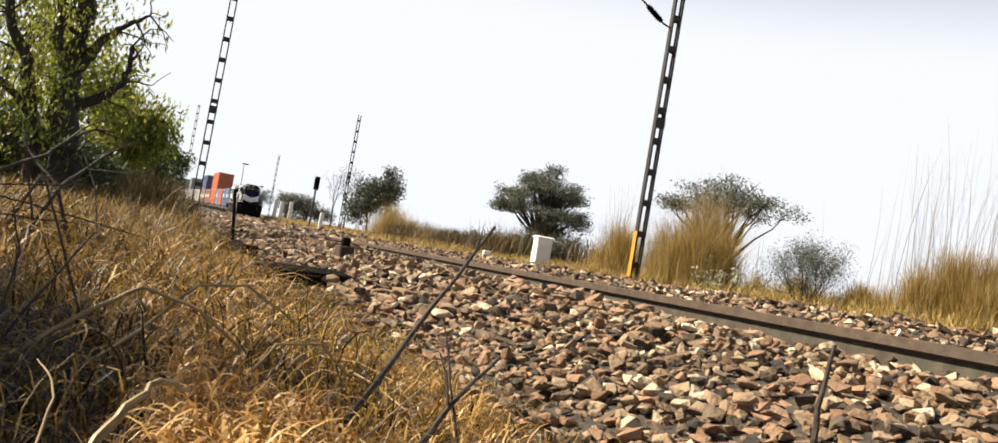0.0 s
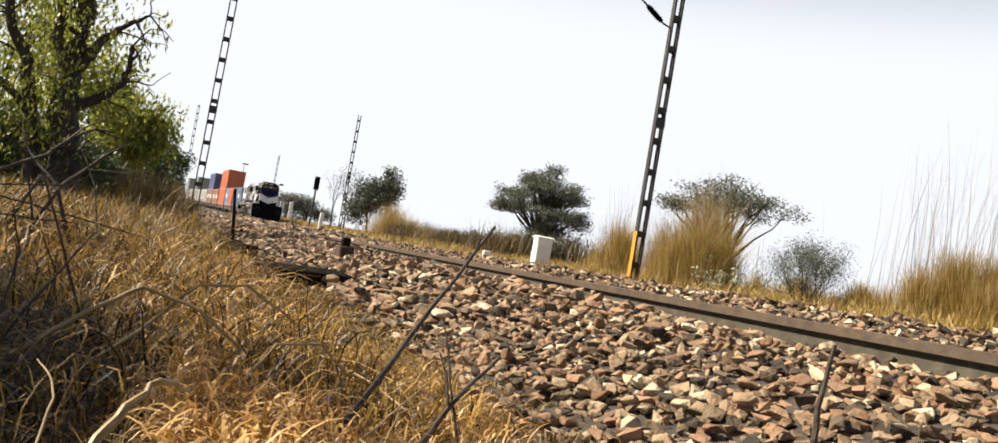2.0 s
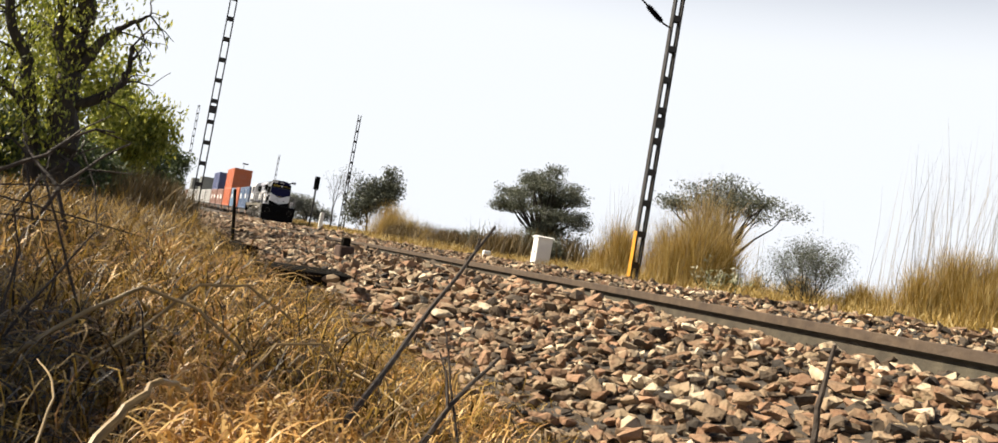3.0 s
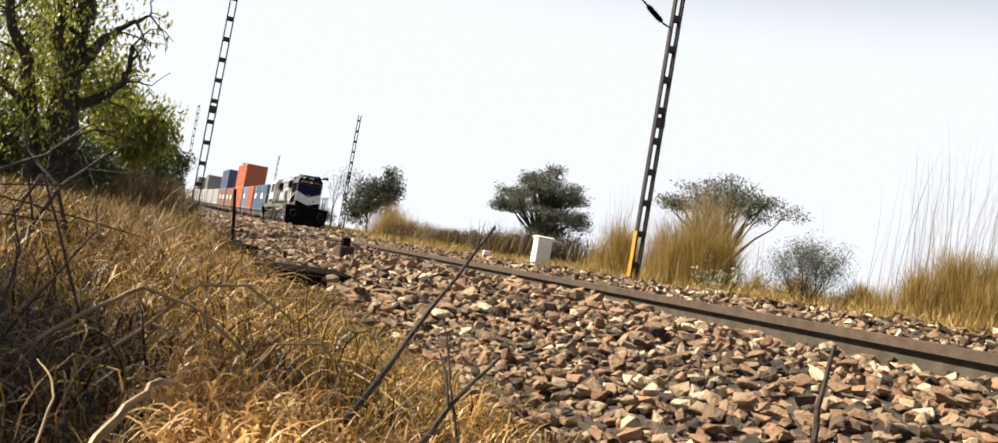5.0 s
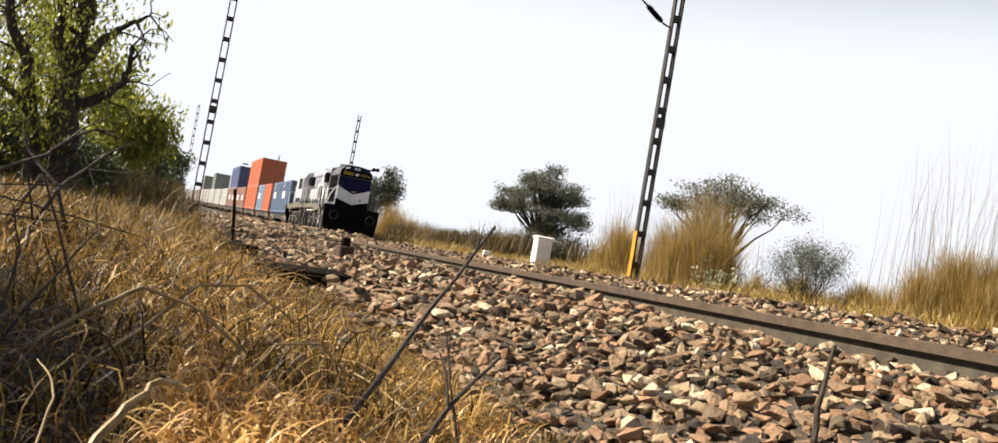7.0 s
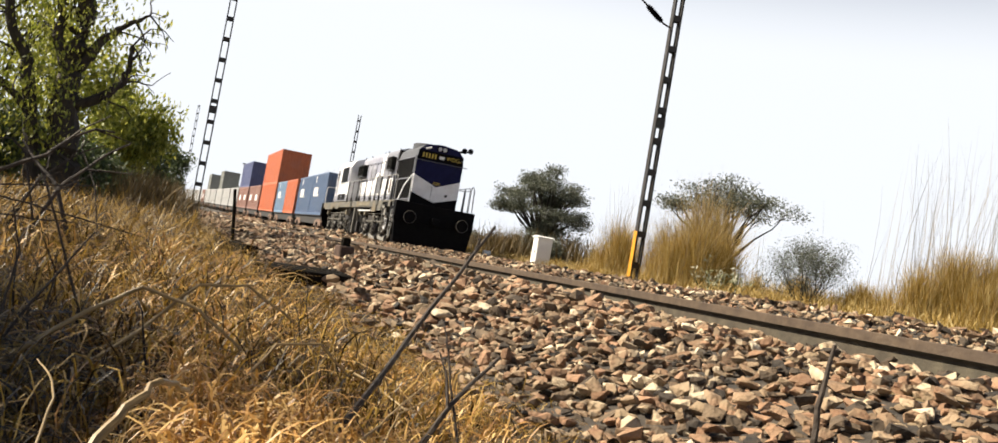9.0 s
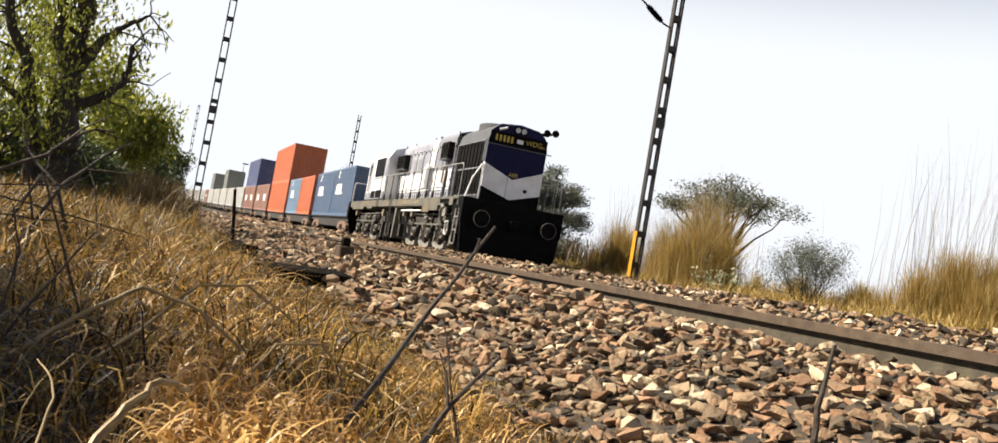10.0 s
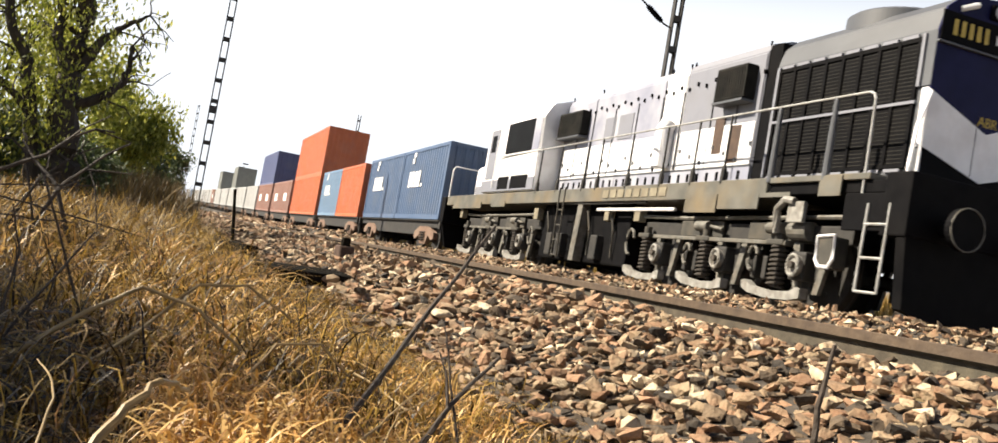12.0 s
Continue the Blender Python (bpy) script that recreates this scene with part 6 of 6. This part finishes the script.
DARK, PALE = "dark dry twig standing in the grass", "pale bent straw lying in the grass"
build_twig([(-1.358, -8.126, -0.388), (-1.66, -7.948, -0.237), (-1.986, -7.705, 0.017)], 0.0115, "twig", "long dark dry stick leaning over the ballast toe", ((0.98, (-0.4, 0.1, 1), 0.03),))
build_twig([(-1.409, -7.967, -0.38), (-1.484, -7.888, -0.304), (-1.556, -7.799, -0.234)], 0.0095, "twig", DARK, ((0.6, (-0.5, -0.2, 1), 0.1),))
build_twig([(-1.631, -7.86, -0.30), (-1.66, -7.87, -0.23), (-1.687, -7.88, -0.188)], 0.004, "twig", DARK)
build_twig([(-0.995, -7.551, -0.265), (-1.009, -7.541, -0.184), (-1.027, -7.513, -0.098)], 0.0095, "twig", DARK)
build_twig([(-0.763, -8.416, -0.264), (-0.797, -8.395, -0.236), (-0.831, -8.374, -0.218), (-0.896, -8.347, -0.235)], 0.0075, "twig_pale", "thick pale bent stem in the tangled grass")
build_twig([(-0.832, -8.46, -0.283), (-0.861, -8.456, -0.248), (-0.884, -8.464, -0.234), (-0.943, -8.483, -0.231)], 0.0024, "twig_pale", PALE)
build_twig([(-1.239, -8.095, -0.338), (-1.323, -8.036, -0.309), (-1.404, -7.969, -0.274)], 0.0032, "twig_pale", PALE)
build_twig([(-1.255, -8.065, -0.36), (-1.36, -8.02, -0.32), (-1.42, -7.95, -0.30)], 0.0028, "twig_pale", PALE)
build_twig([(-1.892, -7.997, -0.34), (-1.777, -7.967, -0.345), (-1.561, -7.953, -0.35)], 0.005, "twig_pale", PALE)
build_twig([(-1.805, -8.702, -0.081), (-1.882, -8.621, -0.066), (-1.96, -8.541, -0.049)], 0.003, "twig", DARK)
build_twig([(-1.692, -8.679, -0.097), (-1.764, -8.578, -0.111), (-1.936, -8.459, -0.134)], 0.0032, "twig", DARK, ((0.5, (-0.3, 0.6, 0.5), 0.12),))
build_twig([(-1.629, -8.623, -0.269), (-1.677, -8.621, -0.188), (-1.681, -8.646, -0.107)], 0.0042, "twig", DARK)
build_twig([(-1.766, -8.569, -0.218), (-1.799, -8.524, -0.136)], 0.0045, "twig", DARK, ((0.5, (0.1, -0.5, 1), 0.09),))
build_twig([(-2.108, -8.666, -0.046), (-2.122, -8.713, -0.001)], 0.0045, "twig", DARK)
build_twig([(-1.913, -8.701, -0.134), (-1.945, -8.64, -0.135), (-1.976, -8.575, -0.13)], 0.003, "twig", DARK)
# bare twigs of a shrub that arch before the trees
build_twig([(-4.0, -9.097, -0.041), (-4.06, -8.938, 0.059), (-4.12, -8.873, 0.146), (-4.18, -8.791, 0.206), (-4.24, -8.72, 0.213)], 0.014, "twig", "bare dark arching twig of a dry shrub", ((0.55, (-0.2, 0.5, 0.5), 0.22), (0.8, (-0.2, 0.6, -0.1), 0.16)))
build_twig([(-4.25, -8.888, -0.057), (-4.31, -8.814, 0.032), (-4.37, -8.746, 0.117), (-4.43, -8.661, 0.188)], 0.014, "twig", "bare dark arching twig of a dry shrub", ((0.5, (0.1, 0.6, 0.05), 0.2),))
build_twig([(-4.5, -8.937, -0.052), (-4.56, -9.032, 0.025), (-4.62, -9.121, 0.12)], 0.016, "twig", "bare dark arching twig of a dry shrub", ())
build_twig([(-4.75, -9.046, -0.044), (-4.81, -8.962, 0.062), (-4.87, -8.887, 0.137), (-4.93, -8.807, 0.184)], 0.009, "twig", "bare dark arching twig of a dry shrub", ((0.6, (0, 0.4, 0.6), 0.18),))
build_twig([(-5.0, -9.161, 0.079), (-5.06, -9.239, 0.141), (-5.12, -9.333, 0.129)], 0.009, "twig", "bare dark arching twig of a dry shrub", ())
build_twig([(-5.25, -8.838, -0.045), (-5.31, -8.897, 0.077), (-5.37, -8.958, 0.172), (-5.43, -8.959, 0.236)], 0.007, "twig", "bare dark arching twig of a dry shrub", ((0.5, (0, -0.5, 0.6), 0.16),))
build_twig([(-5.5, -9.245, -0.224), (-5.56, -9.196, -0.108), (-5.62, -9.134, 0.043), (-5.68, -9.147, 0.124)], 0.007, "twig", "bare dark arching twig of a dry shrub", ((0.6, (0, 0.6, 0.5), 0.18),))
build_twig([(-1.75, -8.42, -0.3), (-1.78, -8.33, -0.2), (-1.8, -8.24, -0.19), (-1.82, -8.14, -0.25)], 0.006, "twig_pale", PALE)
build_twig([(-1.62, -8.5, -0.26), (-1.6, -8.42, -0.205), (-1.57, -8.33, -0.225), (-1.55, -8.25, -0.28)], 0.007, "twig_pale", PALE)
build_twig([(-1.5, -8.26, -0.34), (-1.52, -8.2, -0.26), (-1.53, -8.13, -0.25), (-1.54, -8.07, -0.3)], 0.005, "twig_pale", PALE)
pale_tangle()

# ---- what moves ----


def front_at(t):
    """Where the locomotive's leading buffers are at t seconds: slowing gently."""
    return -0.0871198 * t ** 2 + 9.865131 * t - 112.9439


def ride(thing, offset, up=0.0):
    """A vehicle or box whose middle runs offset behind the leading buffers."""
    rows = []
    for k in range(25):
        s = front_at(k / 2) + offset
        p, slope = on_line(s, 0.0, up)
        rise = climb(s - 0.5) - climb(s + 0.5)
        rows.append((k / 2, Matrix.Translation(p) @ Matrix.Rotation(math.atan(slope), 4, "Z") @ Matrix.Rotation(math.atan(rise), 4, "Y")))
    walk(thing, rows)


def roll_wheel(wheel, radius):
    x, y, z = wheel.location
    rows = []
    for k in range(181):
        t = k / 15
        turn = (front_at(t) - front_at(0.0)) / radius
        rows.append((t, Matrix.Translation((x, y, z)) @ Matrix.Rotation(turn, 4, "Y")))
    walk(wheel, rows)


def motions():
    for thing, offset in RIDERS:
        ride(thing, offset)
    for thing, offset, up in LOADED:
        ride(thing, offset, up)
    for wheel, radius in ROLLERS:
        roll_wheel(wheel, radius)


motions()
